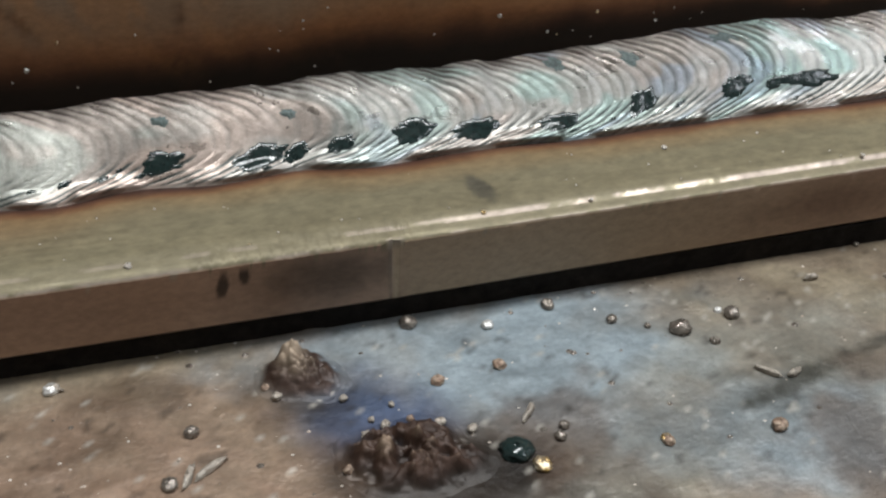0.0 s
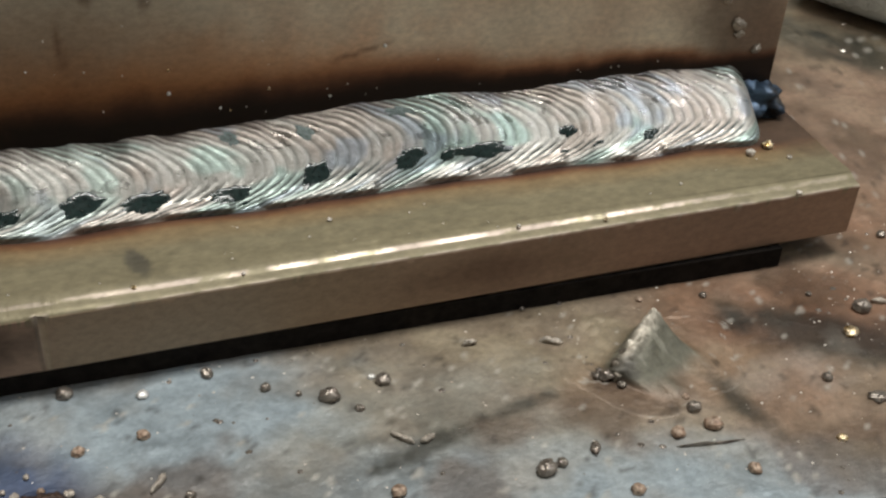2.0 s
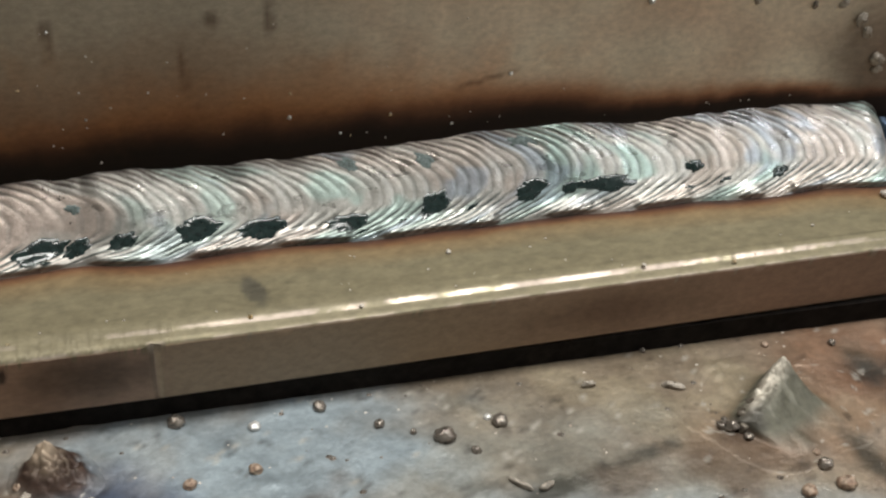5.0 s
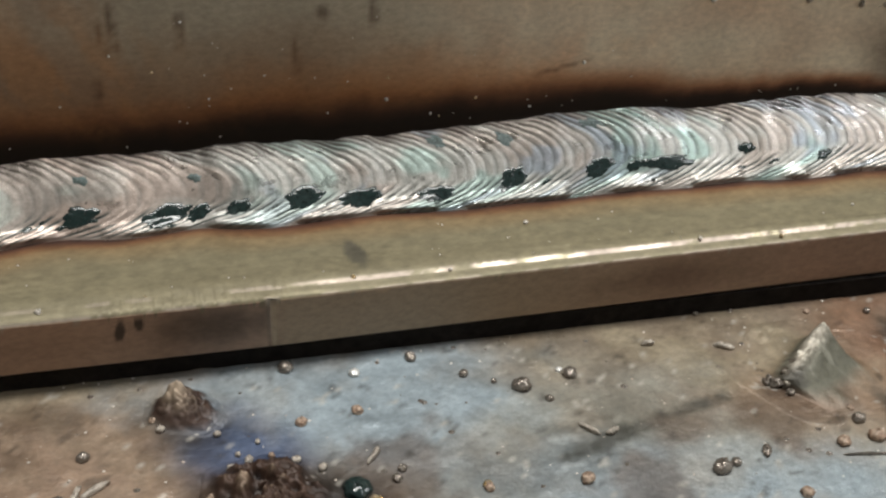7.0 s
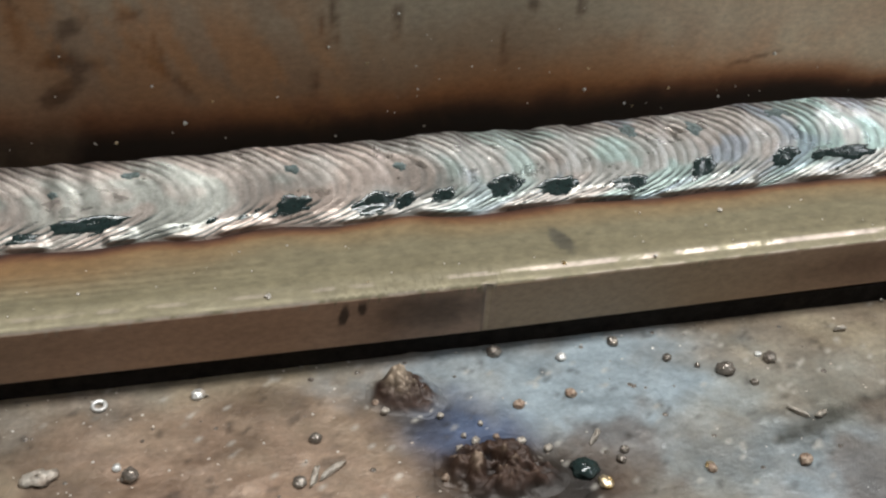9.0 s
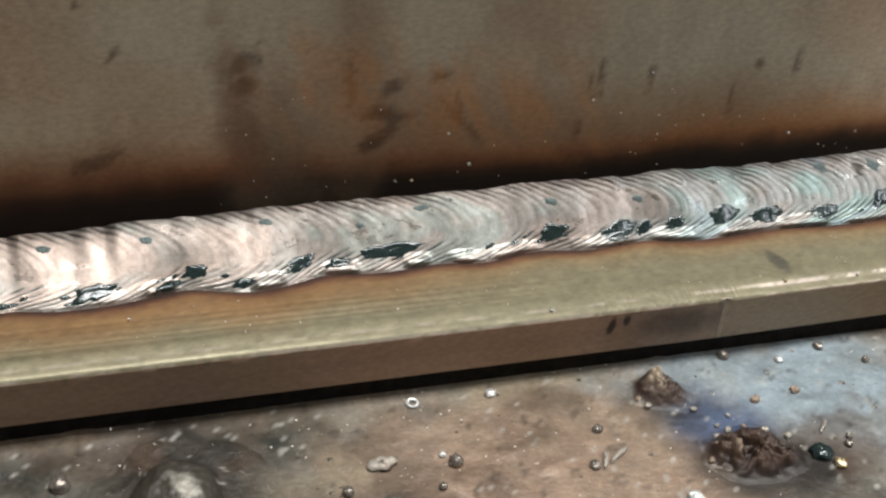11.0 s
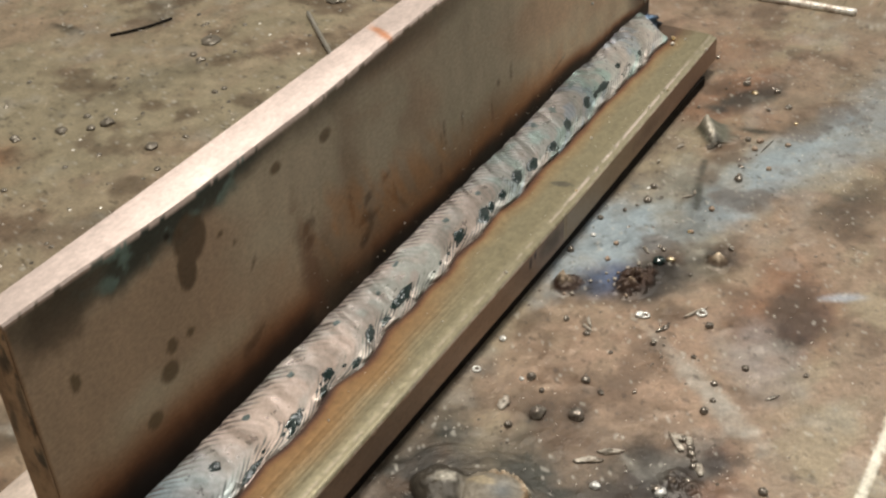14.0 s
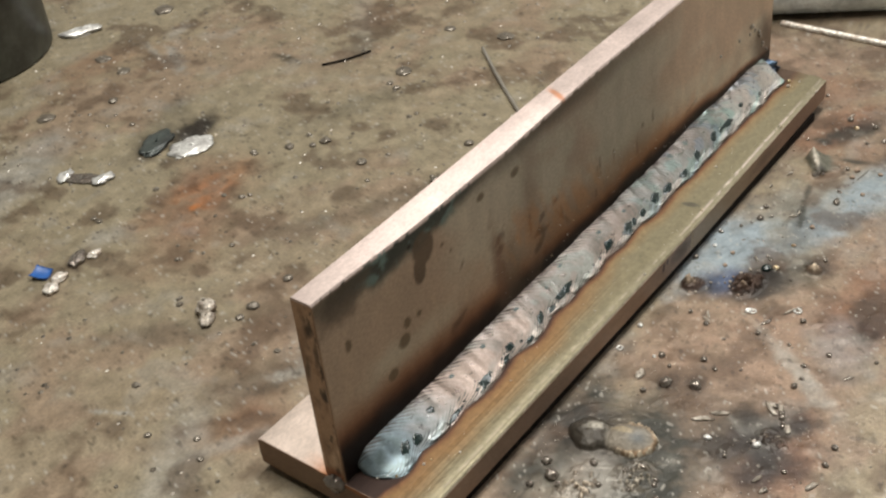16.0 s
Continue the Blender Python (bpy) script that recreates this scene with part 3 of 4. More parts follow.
def bead_point(x, s):
    """A point on the smooth bead: s from 0 at the lying plate to 1 at the standing one, with its normal."""
    grow = np.sqrt(np.clip((x - B0) / 8.5, 0.0, 1) * (2 - np.clip((x - B0) / 8.5, 0.0, 1))) * np.sqrt(np.clip((B1 - x) / 6, 0, 1) * (2 - np.clip((B1 - x) / 6, 0, 1)))
    low, high = -toe_low(x) * (0.25 + 0.75 * grow), (toe_high(x) - Z1) * (0.25 + 0.75 * grow)
    a = s * math.pi / 2
    bow = 0.60 + 0.08 * np.sin(x / 9)
    cy, cz = low * (1 - s), high * s
    round_y, round_z = low * np.cos(a), high * np.sin(a)
    k = bow * 0.35
    y = -(cy * (1 - k) + round_y * k)
    z = Z1 + cz * (1 - k) + round_z * k - 0.6 * np.sin(math.pi * s) * (1 - s)
    ny, nz = -(high), low
    norm = np.sqrt(ny * ny + nz * nz)
    return y, z, ny / norm, nz / norm


def ripple_lean(s):
    """How far a ripple trails behind its foremost point, across the bead."""
    return 3.0 * np.clip(0.55 - s, 0, 1) ** 2 / 0.3 + 8.5 * np.clip(0.38 - s, 0, 1) ** 1.25 / 0.298 + 8.5 * np.clip(s - 0.52, 0, 1) ** 1.8 / 0.267


def ripple_phase(x, s):
    lean = ripple_lean(s)
    wobble = 3.2 * (fbm(x / 14, s * 1.2, 301, 2) - 0.5) + 0.4 * (fbm(x / 2.4, s * 2.2, 305, 2) - 0.5)
    along = x + lean + wobble
    return np.where(along > -5, along / 1.9, -5 / 1.9 + (along + 5) / 2.3)


def bead_relief(x, s, fine=1.0):
    ph = ripple_phase(x, s)
    saw = np.abs(np.sin(math.pi * ph))
    amp = (0.034 + 0.125 * fbm(x / 7, s * 2.5, 311, 3) ** 2) * (0.8 + 0.5 * smooth(0.7, 0.95, s) + 0.45 * smooth(0.35, 0.1, s)) * (1 - 0.45 * smooth(5, -40, x) + 0.8 * smooth(-15, 30, x))
    streak = fbm(ph * 2.3, s * 3 + x / 50, 317, 3) - 0.5
    edge = smooth(0, 0.05, s) * smooth(1, 0.97, s)
    calm = 1 - 0.85 * (1 - smooth(B0 + 9, B0 + 18, x))
    h = (fine * calm * (amp * (np.sqrt(saw + 0.02) - 0.5) + 0.04 * streak) + 0.25 * (fbm(x / 7, s * 1.5, 323, 2) - 0.5)) * edge
    h = h + 0.75 * smooth(0, 0.05, s) * smooth(0.24, 0.06, s) * smooth(0.3, 0.7, value_noise(x / 4.5, s * 0, 327))
    crater = np.exp(-(((x + 155.5) / 4.5) ** 2 + ((s - 0.5) / 0.28) ** 2))
    return h - 1.1 * crater * smooth(B0, B0 + 3, x)


def bead_surface(x, s, lift=0.0, follow=1.0):
    y, z, ny, nz = bead_point(x, s)
    h = bead_relief(x, s, follow) + lift
    return np.stack([x + 0 * s, y + ny * h, z + nz * h], -1)


SILVER, ROSE, MINT, VIOLET = np.array([0.325, 0.315, 0.29]), np.array([0.38, 0.295, 0.25]), np.array([0.25, 0.335, 0.305]), np.array([0.25, 0.30, 0.36])


def bead_tint(x, s):
    ph = ripple_phase(x, s)
    lean = ph * 1.9
    hue, hue2 = fbm(lean / 9, s * 1.6, 331, 3), fbm(lean / 6 + 40, s * 2, 337, 3)
    # silver raised towards the right end: bright reflections put into the colour
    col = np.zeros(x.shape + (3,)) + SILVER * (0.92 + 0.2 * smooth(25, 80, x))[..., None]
    col = blend(col, ROSE * 0.95, 0.5 * smooth(5, -40, x) * smooth(-150, -135, x))
    col = blend(col, ROSE, smooth(0.45, 0.62, hue) * (0.45 + 0.5 * smooth(20, -60, x)))
    col = blend(col, MINT, smooth(0.42, 0.30, hue) * (0.35 + 0.5 * smooth(-30, 60, x)))
    col = blend(col, VIOLET, smooth(0.56, 0.7, hue2) * 0.6 * smooth(-30, 30, x))
    col = blend(col, np.array([0.17, 0.22, 0.245]), 1 - smooth(B0 + 10, B0 + 42, x + 10 * (hue - 0.5)))
    gap = smooth(0.72, 0.48, np.abs(np.sin(math.pi * ph)))
    dirty = smooth(0.36, 0.26, s + 0.12 * (fbm(ph, s * 0, 345, 2) - 0.5)) * smooth(0.0, 0.06, s) * smooth(0.36, 0.46, fbm(ph * 0.7, s * 4, 341, 3))
    col = blend(col, np.array([0.045, 0.055, 0.05]), dirty * gap)
    col = blend(col, np.array([0.105, 0.12, 0.118]), 0.32 * (1 - 0.5 * smooth(5, -40, x)) * gap * smooth(0.28, 0.5, hue2 + 0.2 * (fbm(ph * 0.9, s * 3, 346, 2) - 0.5)))
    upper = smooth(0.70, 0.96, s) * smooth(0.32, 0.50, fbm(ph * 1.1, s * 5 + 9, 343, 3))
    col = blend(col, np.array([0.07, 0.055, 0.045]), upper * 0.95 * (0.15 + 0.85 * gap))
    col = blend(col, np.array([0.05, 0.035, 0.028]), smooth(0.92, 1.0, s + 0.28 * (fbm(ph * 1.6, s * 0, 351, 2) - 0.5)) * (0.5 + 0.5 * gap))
    ring = np.exp(-((np.sqrt(((x + 154) / 6.0) ** 2 + ((s - 0.5) / 0.34) ** 2) - 0.75) / 0.28) ** 2)
    col = blend(col, np.array([0.10, 0.13, 0.13]), 0.8 * ring * smooth(0.4, 0.55, fbm(x / 3, s * 6, 347, 3)) * (x < -142))
    # all tints lightened again to the right, standing in for reflected light
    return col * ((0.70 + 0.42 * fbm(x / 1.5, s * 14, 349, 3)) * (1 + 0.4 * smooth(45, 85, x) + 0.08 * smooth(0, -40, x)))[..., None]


def bead_gloss(x, s):
    """Bright burnished spots along the ripple crests."""
    loose = 0.07 * smooth(15, 60, x) * smooth(0.5, 0.75, s)
    spark = smooth(0.62, 0.70, fbm(ripple_phase(x, s) * 0.8, s * 9, 361, 3) + loose) * smooth(0.35, 0.55, fbm(x / 8, s * 2, 367, 2) + loose)
    return 1.0 - np.maximum(spark * (0.3 + 6.0 * loose), 0.4 * smooth(0.08, 0.02, s) * smooth(0.5, 0.6, value_noise(x / 3, s * 0, 371)))


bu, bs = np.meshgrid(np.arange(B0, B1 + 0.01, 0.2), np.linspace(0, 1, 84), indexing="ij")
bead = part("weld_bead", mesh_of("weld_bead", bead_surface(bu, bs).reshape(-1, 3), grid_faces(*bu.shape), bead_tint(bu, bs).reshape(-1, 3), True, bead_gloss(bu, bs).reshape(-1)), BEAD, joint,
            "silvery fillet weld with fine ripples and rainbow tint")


def slag_patch(cx, cs, rx, rs, thick, mat, seed):
    """A thin ragged island on the bead, its outline drawn out along the ripples."""
    rings, around = 8, 104
    a = np.arange(around) / around * 2 * math.pi
    def wave(k, z):
        return np.array([noise.noise((math.cos(t) * k, math.sin(t) * k, z)) for t in a])

    edge = 1 + 0.40 * wave(1.7, seed * 3.7) + 0.16 * wave(4.5, seed * 1.7)
    r = np.linspace(0, 1, rings)[:, None]
    s = np.clip(cs + rs * r * edge * np.where(np.sin(a) > 0, 0.75, 1.15) * np.sin(a), 0.02, 0.98)
    x = cx + rx * r * edge * np.cos(a) + 0.35 * (ripple_lean(cs) - ripple_lean(s))
    lift = thick * (1 - r**4) - 0.06 + 0.2 * (fbm(x / 1.4, s * 9, seed, 2) - 0.5) * (1 - r)
    pts = bead_surface(x, s, lift, 0.0)
    return part("slag_patch", mesh_of("slag_patch", pts.reshape(-1, 3), grid_faces(rings, around, wrap=True)), mat, bead, "dark green glassy slag island")


# x, place across the bead, half length, half width
SLAG_SPOTS = [(-58.8, 0.32, 5.6, 0.10), (-67.7, 0.19, 2.0, 0.08), (-26.8, 0.32, 2.4, 0.13), (-13.6, 0.26, 3.2, 0.12), (-8.8, 0.24, 1.7, 0.10), (-2.7, 0.29, 1.8, 0.09), (8.3, 0.35, 3.0, 0.13),
              (17.3, 0.28, 3.1, 0.13), (29.4, 0.24, 2.8, 0.10), (43.0, 0.34, 2.2, 0.15), (58.3, 0.36, 2.4, 0.11), (70.5, 0.35, 5.4, 0.09), (64.4, 0.32, 1.3, 0.07), (85.6, 0.44, 1.5, 0.07),
              (-110.0, 0.22, 3.4, 0.14), (-93.0, 0.29, 1.9, 0.10)]
SLAG_SMALL = [(-74.9, 0.28, 2.6, 0.11), (-97.5, 0.12, 2.2, 0.07), (-128.0, 0.10, 5.5, 0.06), (-143.8, 0.34, 1.6, 0.14), (-149.0, 0.42, 2.2, 0.12), (-133.0, 0.62, 1.5, 0.07), (-85.0, 0.14, 2.0, 0.06), (100.0, 0.3, 1.3, 0.06)]
FILM_SPOTS = [(-26.5, 0.72, 1.4, 0.07), (-9.0, 0.66, 1.2, 0.07), (30.6, 0.86, 1.7, 0.10), (42.2, 0.80, 1.6, 0.10), (-63.2, 0.66, 0.9, 0.05), (-51.5, 0.82, 1.6, 0.05), (58, 0.86, 3.0, 0.08), (-118, 0.8, 1.4, 0.05), (-101, 0.75, 1.2, 0.06), (-80, 0.82, 1.5, 0.05)]
for n, (cx, cs, rx, rs) in enumerate(SLAG_SPOTS + SLAG_SMALL):
    slag_patch(cx, cs, rx * 1.15, rs * 1.2, 0.26, SLAG, n + 1)
crumb_rng = np.random.default_rng(19)
for n in range(30):
    slag_patch(crumb_rng.uniform(-125, 95), crumb_rng.uniform(0.08, 0.27), crumb_rng.uniform(0.4, 1.1), crumb_rng.uniform(0.025, 0.05), 0.16, SLAG, n + 100)
for n, (cx, cs, rx, rs) in enumerate(FILM_SPOTS):
    slag_patch(cx, cs, rx, rs, 0.14, FILM, n + 60)


# -------- lumps: tacks, spatter --------
def lump_mesh(name, rx, ry, rz, rough, seed, rows=9, cols=14, sink=0.25, tint=None):
    """A bead of metal: a squashed ball with an uneven skin; its foot sinks a little below z = 0."""
    pts = []
    for i in range(rows):
        th = math.pi * (0.02 + 0.96 * i / (rows - 1))
        for j in range(cols):
            ph = 2 * math.pi * j / cols
            d = Vector((math.sin(th) * math.cos(ph), math.sin(th) * math.sin(ph), math.cos(th)))
            k = 1 + rough * noise.noise(d * 1.6 + Vector((seed * 5.1, seed * 2.3, 0))) + 0.5 * rough * noise.noise(d * 4 + Vector((0, seed * 3.3, 1)))
            pts.append((d.x * rx * k, d.y * ry * k, max(d.z * rz * k + rz * (1 - sink), -0.35)))
    faces = grid_faces(rows, cols, wrap=True) + [list(range(cols))[::-1], list(range((rows - 1) * cols, rows * cols))]
    faces = [f[::-1] for f in faces]
    return mesh_of(name, pts, faces, None if tint is None else np.zeros((len(pts), 3)) + tint)


def at_mm(ob, x, y, z, turn=0.0, tilt=0.0):
    ob.matrix_local = pose(x * MM, y * MM, z * MM, tilt, 0, turn)
    return ob


TACKBLUE = material("blue_tempered_tack", (0.07, 0.11, 0.17), metal=0.7, rough=0.4, grain=0.3, bump=0.2, second=(0.022, 0.02, 0.02), second_size=220)
at_mm(part("tack_weld", lump_mesh("tack_weld", 5.4, 6.4, 4.4, 0.5, 4, 22, 34, 0.6), TACKBLUE, joint, "blue-black tempered tack weld"), 124.6, 1.8, Z1 - 0.4)
at_mm(part("tack_weld", lump_mesh("tack_weld", 2.6, 4.0, 3.2, 0.25, 5, 12, 18, 0.5), SPATTER, joint, "small grey tack weld on the plate end"), X0 - 0.3, 3.6, Z1 - 3.0)

# spatter on the plates: x, height or depth, radius
ON_UPRIGHT = [(37.5, 28.4, 0.34), (22.5, 29.3, 0.36), (-5.7, 31.5, 0.24), (-53.0, 25.6, 0.36), (-42.4, 28.3, 0.42), (-46.8, 35.2, 0.3), (22.7, 33.2, 0.28), (55.7, 33.7, 0.38), (76.7, 44.1, 0.7),
              (-38, 31.8, 0.26), (-9.2, 45.0, 0.3), (-20, 40.0, 0.28), (-14, 36.8, 0.28), (3, 35, 0.2), (30, 26, 0.26), (31.5, 25.4, 0.2), (47, 26, 0.26)]
ON_RIGHT = [(105.7, 44.8, 1.5), (109.5, 41.5, 0.9), (113.3, 38.6, 1.3), (115.0, 36.2, 1.1), (118.0, 31.4, 1.4), (118.6, 29.4, 1.0), (122.6, 26.2, 1.0), (104.4, 41.6, 0.7), (94.3, 43.1, 0.9), (128, 36, 0.4)]
ON_BASE = [(13, -25.6, 0.42), (42.8, -16.6, 0.38), (-33, -26.5, 0.5), (-18, -25.5, 0.3), (-60, -22, 0.25), (70, -24.9, 0.3), (84, -26, 0.35), (118, -26.6, 0.5), (116, -14.5, 0.8), (120, -13, 0.9),
           (122, -17, 0.4), (-150, -15.5, 0.45), (-147, -16.2, 0.35), (-140, -22, 0.4), (-105, -17, 0.3), (-40, -25.4, 0.25), (-160, -9.5, 0.7), (-162, -7, 0.6), (-158.5, -11.5, 0.5), (28, -26, 0.3), (100, -20, 0.25)]
tiny = [lump_mesh("spatter_bead", 1, 1, 0.8, 0.5, k, 9, 14) for k in range(4)]


def sticker(x, y, z, r, tilt, n, mat, flat=1.0):
    ob = part("spatter_bead", tiny[n % 4].copy(), mat, joint)
    ob.matrix_local = pose(x * MM, y * MM, z * MM, tilt) @ Matrix.Rotation(radians(37 * n), 4, "Z") @ Matrix.Diagonal((r, r * (0.4 + 0.6 * flat), r * flat, 1))
    return ob


for n, (x, z, r) in enumerate(ON_UPRIGHT):
    sticker(x, 0.05, z, r * 0.8, 90, n, GOLDEN if n % 3 == 0 else BRIGHT)
for n, (x, z, r) in enumerate(ON_RIGHT):
    sticker(x, 0.1, z, r, 90, n, FLAKE if n != 7 else SPATTER, 0.5)
for n, (x, y, r) in enumerate(ON_BASE):
    sticker(x, y, Z1 - 0.05 - (0.45 if y < -25 else 0), r, 0, n, CHIPS if n % 3 else GOLDEN)

# dust-fine spatter above and below the bead
dust = np.random.default_rng(31)
for n in range(70):
    x, far = dust.uniform(-90, 115), dust.random() ** 2
    sticker(x, 0.03, float(toe_high(np.array(x))) + 1.5 + 22 * far, dust.uniform(0.07, 0.16), 90, n, CHIPS)
for n in range(60):
    x = dust.uniform(-160, 120)
    sticker(x, dust.uniform(-25.5, -14.5), Z1 - 0.08, dust.uniform(0.08, 0.17), 0, n, CHIPS)

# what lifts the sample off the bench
# front face brought forward and blackened to paint the shade of the gap
slab("support_bar", (-0.1655, -0.0274, -0.0004), (0.117, 0.0335, 0.0037), GAPSHADE_WIRE, "", "near-black flat bar under the sample, dark as the shaded gap", "steel bar")


# ======== on the bench: stumps of old welds ========
def mound(name, cx, cy, rx, ry, turn, height, tint, label, rings=26, around=64, parent=None, category="weld stump", mat=None):
    """A lump grown to the bench: height(u, v, r) over an ellipse, u and v in millimetres."""
    a = np.arange(around) / around * 2 * math.pi
    r = np.linspace(0.001, 1, rings)[:, None]
    ragged = 1 + 0.28 * np.array([noise.noise((math.cos(t) * 1.5, math.sin(t) * 1.5, cx)) for t in a])
    u, v = rx * r * ragged * np.cos(a), ry * r * ragged * np.sin(a)
    c, s = math.cos(radians(turn)), math.sin(radians(turn))
    wx, wy = cx + c * u - s * v, cy + s * u + c * v
    z = np.maximum(height(u, v, r + 0 * a) * smooth(1.0, 0.55, r), 0) + bench_height(wx, wy) + 0.06 - 0.2 * smooth(0.9, 1.0, r)
    pts = np.stack([u, v, z], -1).reshape(-1, 3)
    faces = [f[::-1] for f in grid_faces(rings, around, wrap=True)]
    shade = blend(bench_tint(wx, wy), tint(u, v, z), smooth(0.1, 1.3, z) * smooth(1.0, 0.8, r + 0 * a)).reshape(-1, 3)
    me = mesh_of(name, pts, faces, shade, True, (1 + 0.45 * smooth(0.3, 1.6, z)).reshape(-1))
    ob = put(name, me, mat or BENCH, parent, label, category, "stumps on the bench")
    return at_mm(ob, cx, cy, 0, turn)


def tone(*layers):
    """Colours by height: pairs of (height, colour), blended, with speckle."""
    def of(u, v, z):
        col = np.zeros(z.shape + (3,)) + layers[0][1]
        for (h0, _), (h1, c1) in zip(layers, layers[1:]):
            col = blend(col, c1, smooth(h0, h1, z + 0.9 * (fbm(u / 2, v / 2, 401) - 0.5)))
        return col * (0.6 + 0.8 * fbm(u / 0.9 + 5, v / 0.9, 409))[..., None]
    return of


def cone_stump(u, v, r):
    peak = 4.6 * np.exp(-((np.sqrt((u + 1.5) ** 2 + (v - 1.0) ** 2)) / 2.5) ** 1.3)
    return peak * (0.6 + 0.8 * fbm(u / 1.4, v / 1.4, 425, 3)) + 0.9 * (1 - r) + 2.6 * (fbm(u / 0.9, v / 0.9, 421, 4) - 0.5) * (1 - 0.6 * r)


mound("weld_stump", -13.5, -36.5, 6.5, 5.5, -20, cone_stump, tone((0, lin(80, 58, 46)), (1.5, lin(56, 40, 32)), (5.2, lin(172, 154, 134))), "brown pointed stump of a broken tack weld")


def spiky(u, v, r):
    return (2.2 * (1 - r) + 7.5 * (fbm(u / 1.7, v / 1.7, 431, 5) - 0.42) * (1 - 0.5 * r)) * smooth(1.05, 0.6, r)


mound("spatter_clump", -3.5, -53.5, 10, 7.5, -15, spiky, tone((0.3, lin(44, 32, 26)), (2.4, lin(62, 44, 34)), (5.0, lin(150, 130, 110))), "black-brown jagged clump of burnt spatter", 34, 90, category="spatter clump")
mound("spatter_clump", 17, -70.5, 6, 4.6, 20, lambda u, v, r: 3.0 * np.exp(-((u + 1) ** 2 + v**2) / 6) + 1.6 * (fbm(u / 1.4, v / 1.4, 435) - 0.4) * (1 - r), tone((0, lin(74, 60, 50)), (1.4, lin(90, 74, 60)), (3, lin(196, 178, 156))), "brown lump of old spatter on the bench", category="spatter clump")


def crater(u, v, r):
    """Two lobes run together: a burnt dome and a smoother lens with a crumbled rim."""
    uneven = 0.25 * (fbm(u / 3, v / 3, 443, 3) - 0.5)
    d1 = np.sqrt(((u + 7) / 7.4) ** 2 + ((v - 1) / 7.2) ** 2) + uneven
    d2 = np.sqrt(((u - 5.5) / 9.0) ** 2 + ((v - 1) / 6.8) ** 2) + uneven
    dome = 3.8 * np.sqrt(np.clip(1 - d1**2, 0, 1)) * (0.8 + 0.4 * fbm(u / 2.2, v / 2.2, 441, 4))
    lens = 3.0 * np.clip(1 - d2**3, 0, 1) ** 0.5 - 0.9 * np.exp(-(((u - 9) / 4) ** 2 + ((v - 1) / 3.5) ** 2))
    crumbs = 1.7 * np.exp(-((d2 - 0.98) / 0.10) ** 2) * smooth(-2, 4, u) * smooth(0.36, 0.55, fbm(u / 0.9, v / 0.9, 445, 2))
    return np.maximum(dome, lens) + crumbs + 0.25 * (fbm(u / 1.2, v / 1.2, 447, 3) - 0.5)


def crater_tint(u, v, z):
    uneven = 0.25 * (fbm(u / 3, v / 3, 443, 3) - 0.5)
    d1 = np.sqrt(((u + 7) / 7.4) ** 2 + ((v - 1) / 7.2) ** 2) + uneven
    d2 = np.sqrt(((u - 5.5) / 9.0) ** 2 + ((v - 1) / 6.8) ** 2) + uneven
    col = np.zeros(z.shape + (3,)) + lin(58, 52, 44)
    col = blend(col, lin(116, 108, 96), smooth(1.02, 0.9, d2) * smooth(-4, 0, u))
    col = blend(col, lin(92, 96, 98), 0.8 * np.exp(-(((u - 8) / 3) ** 2 + ((v - 1) / 3) ** 2)))
    col = blend(col, lin(150, 136, 112), 0.8 * stain(u, v, 2.5, 3.4, 3.2, 1.4, 0, soft=0.5, seed=5))
    col = blend(col, lin(140, 112, 82), smooth(0.75, 0.95, d2) * smooth(1.05, 0.98, d2) * smooth(0, 6, u) * 0.8)
    col = blend(col, lin(200, 186, 164), np.exp(-((d2 - 1.0) / 0.09) ** 2) * smooth(-1, 5, u) * smooth(0.38, 0.55, fbm(u / 0.9, v / 0.9, 445, 2)))
    col = blend(col, lin(168, 162, 150), 0.75 * stain(u, v, -6.0, 2.2, 2.4, 1.7, 10, soft=0.7, rough=1.0, seed=6))
    return col * (0.7 + 0.6 * fbm(u / 0.8, v / 0.8, 449))[..., None]


mound("weld_stump", -99.0, -52.0, 24, 16, -72, crater, crater_tint, "black dome and grey lens of a cut-off weld with crumbled rim", 60, 120)
mound("spatter_clump", -72, -95.0, 8, 5, 60, lambda u, v, r: 0.7 * (1 - r) + 2.4 * (fbm(u / 1.5, v / 1.5, 451) - 0.45) * (1 - r * 0.6), tone((0, lin(36, 28, 24)), (1.0, lin(60, 48, 40)), (2.2, lin(176, 158, 138))), "dark crust of spatter with pale crumbs", category="spatter clump")
mound("spatter_clump", -110, -66, 12, 9, 10, lambda u, v, r: 0.3 * (1 - r) + 1.5 * smooth(0.52, 0.72, fbm(u / 1.0, v / 1.0, 457, 3)) * (1 - r * 0.6), tone((0, lin(48, 44, 38)), (0.9, lin(84, 76, 64)), (1.8, lin(186, 176, 160))), "dark grey crust of fine spatter below a stump", category="spatter clump")
mound("spatter_clump", -122, -54, 12, 8, 20, lambda u, v, r: 0.5 * (1 - r) + 2.0 * smooth(0.5, 0.72, fbm(u / 1.3, v / 1.3, 455, 3)) * (1 - r * 0.6), tone((0, lin(70, 62, 52)), (1.2, lin(104, 92, 78)), (2.2, lin(186, 172, 154))), "grey crust of spattered metal beside a stump", category="spatter clump")

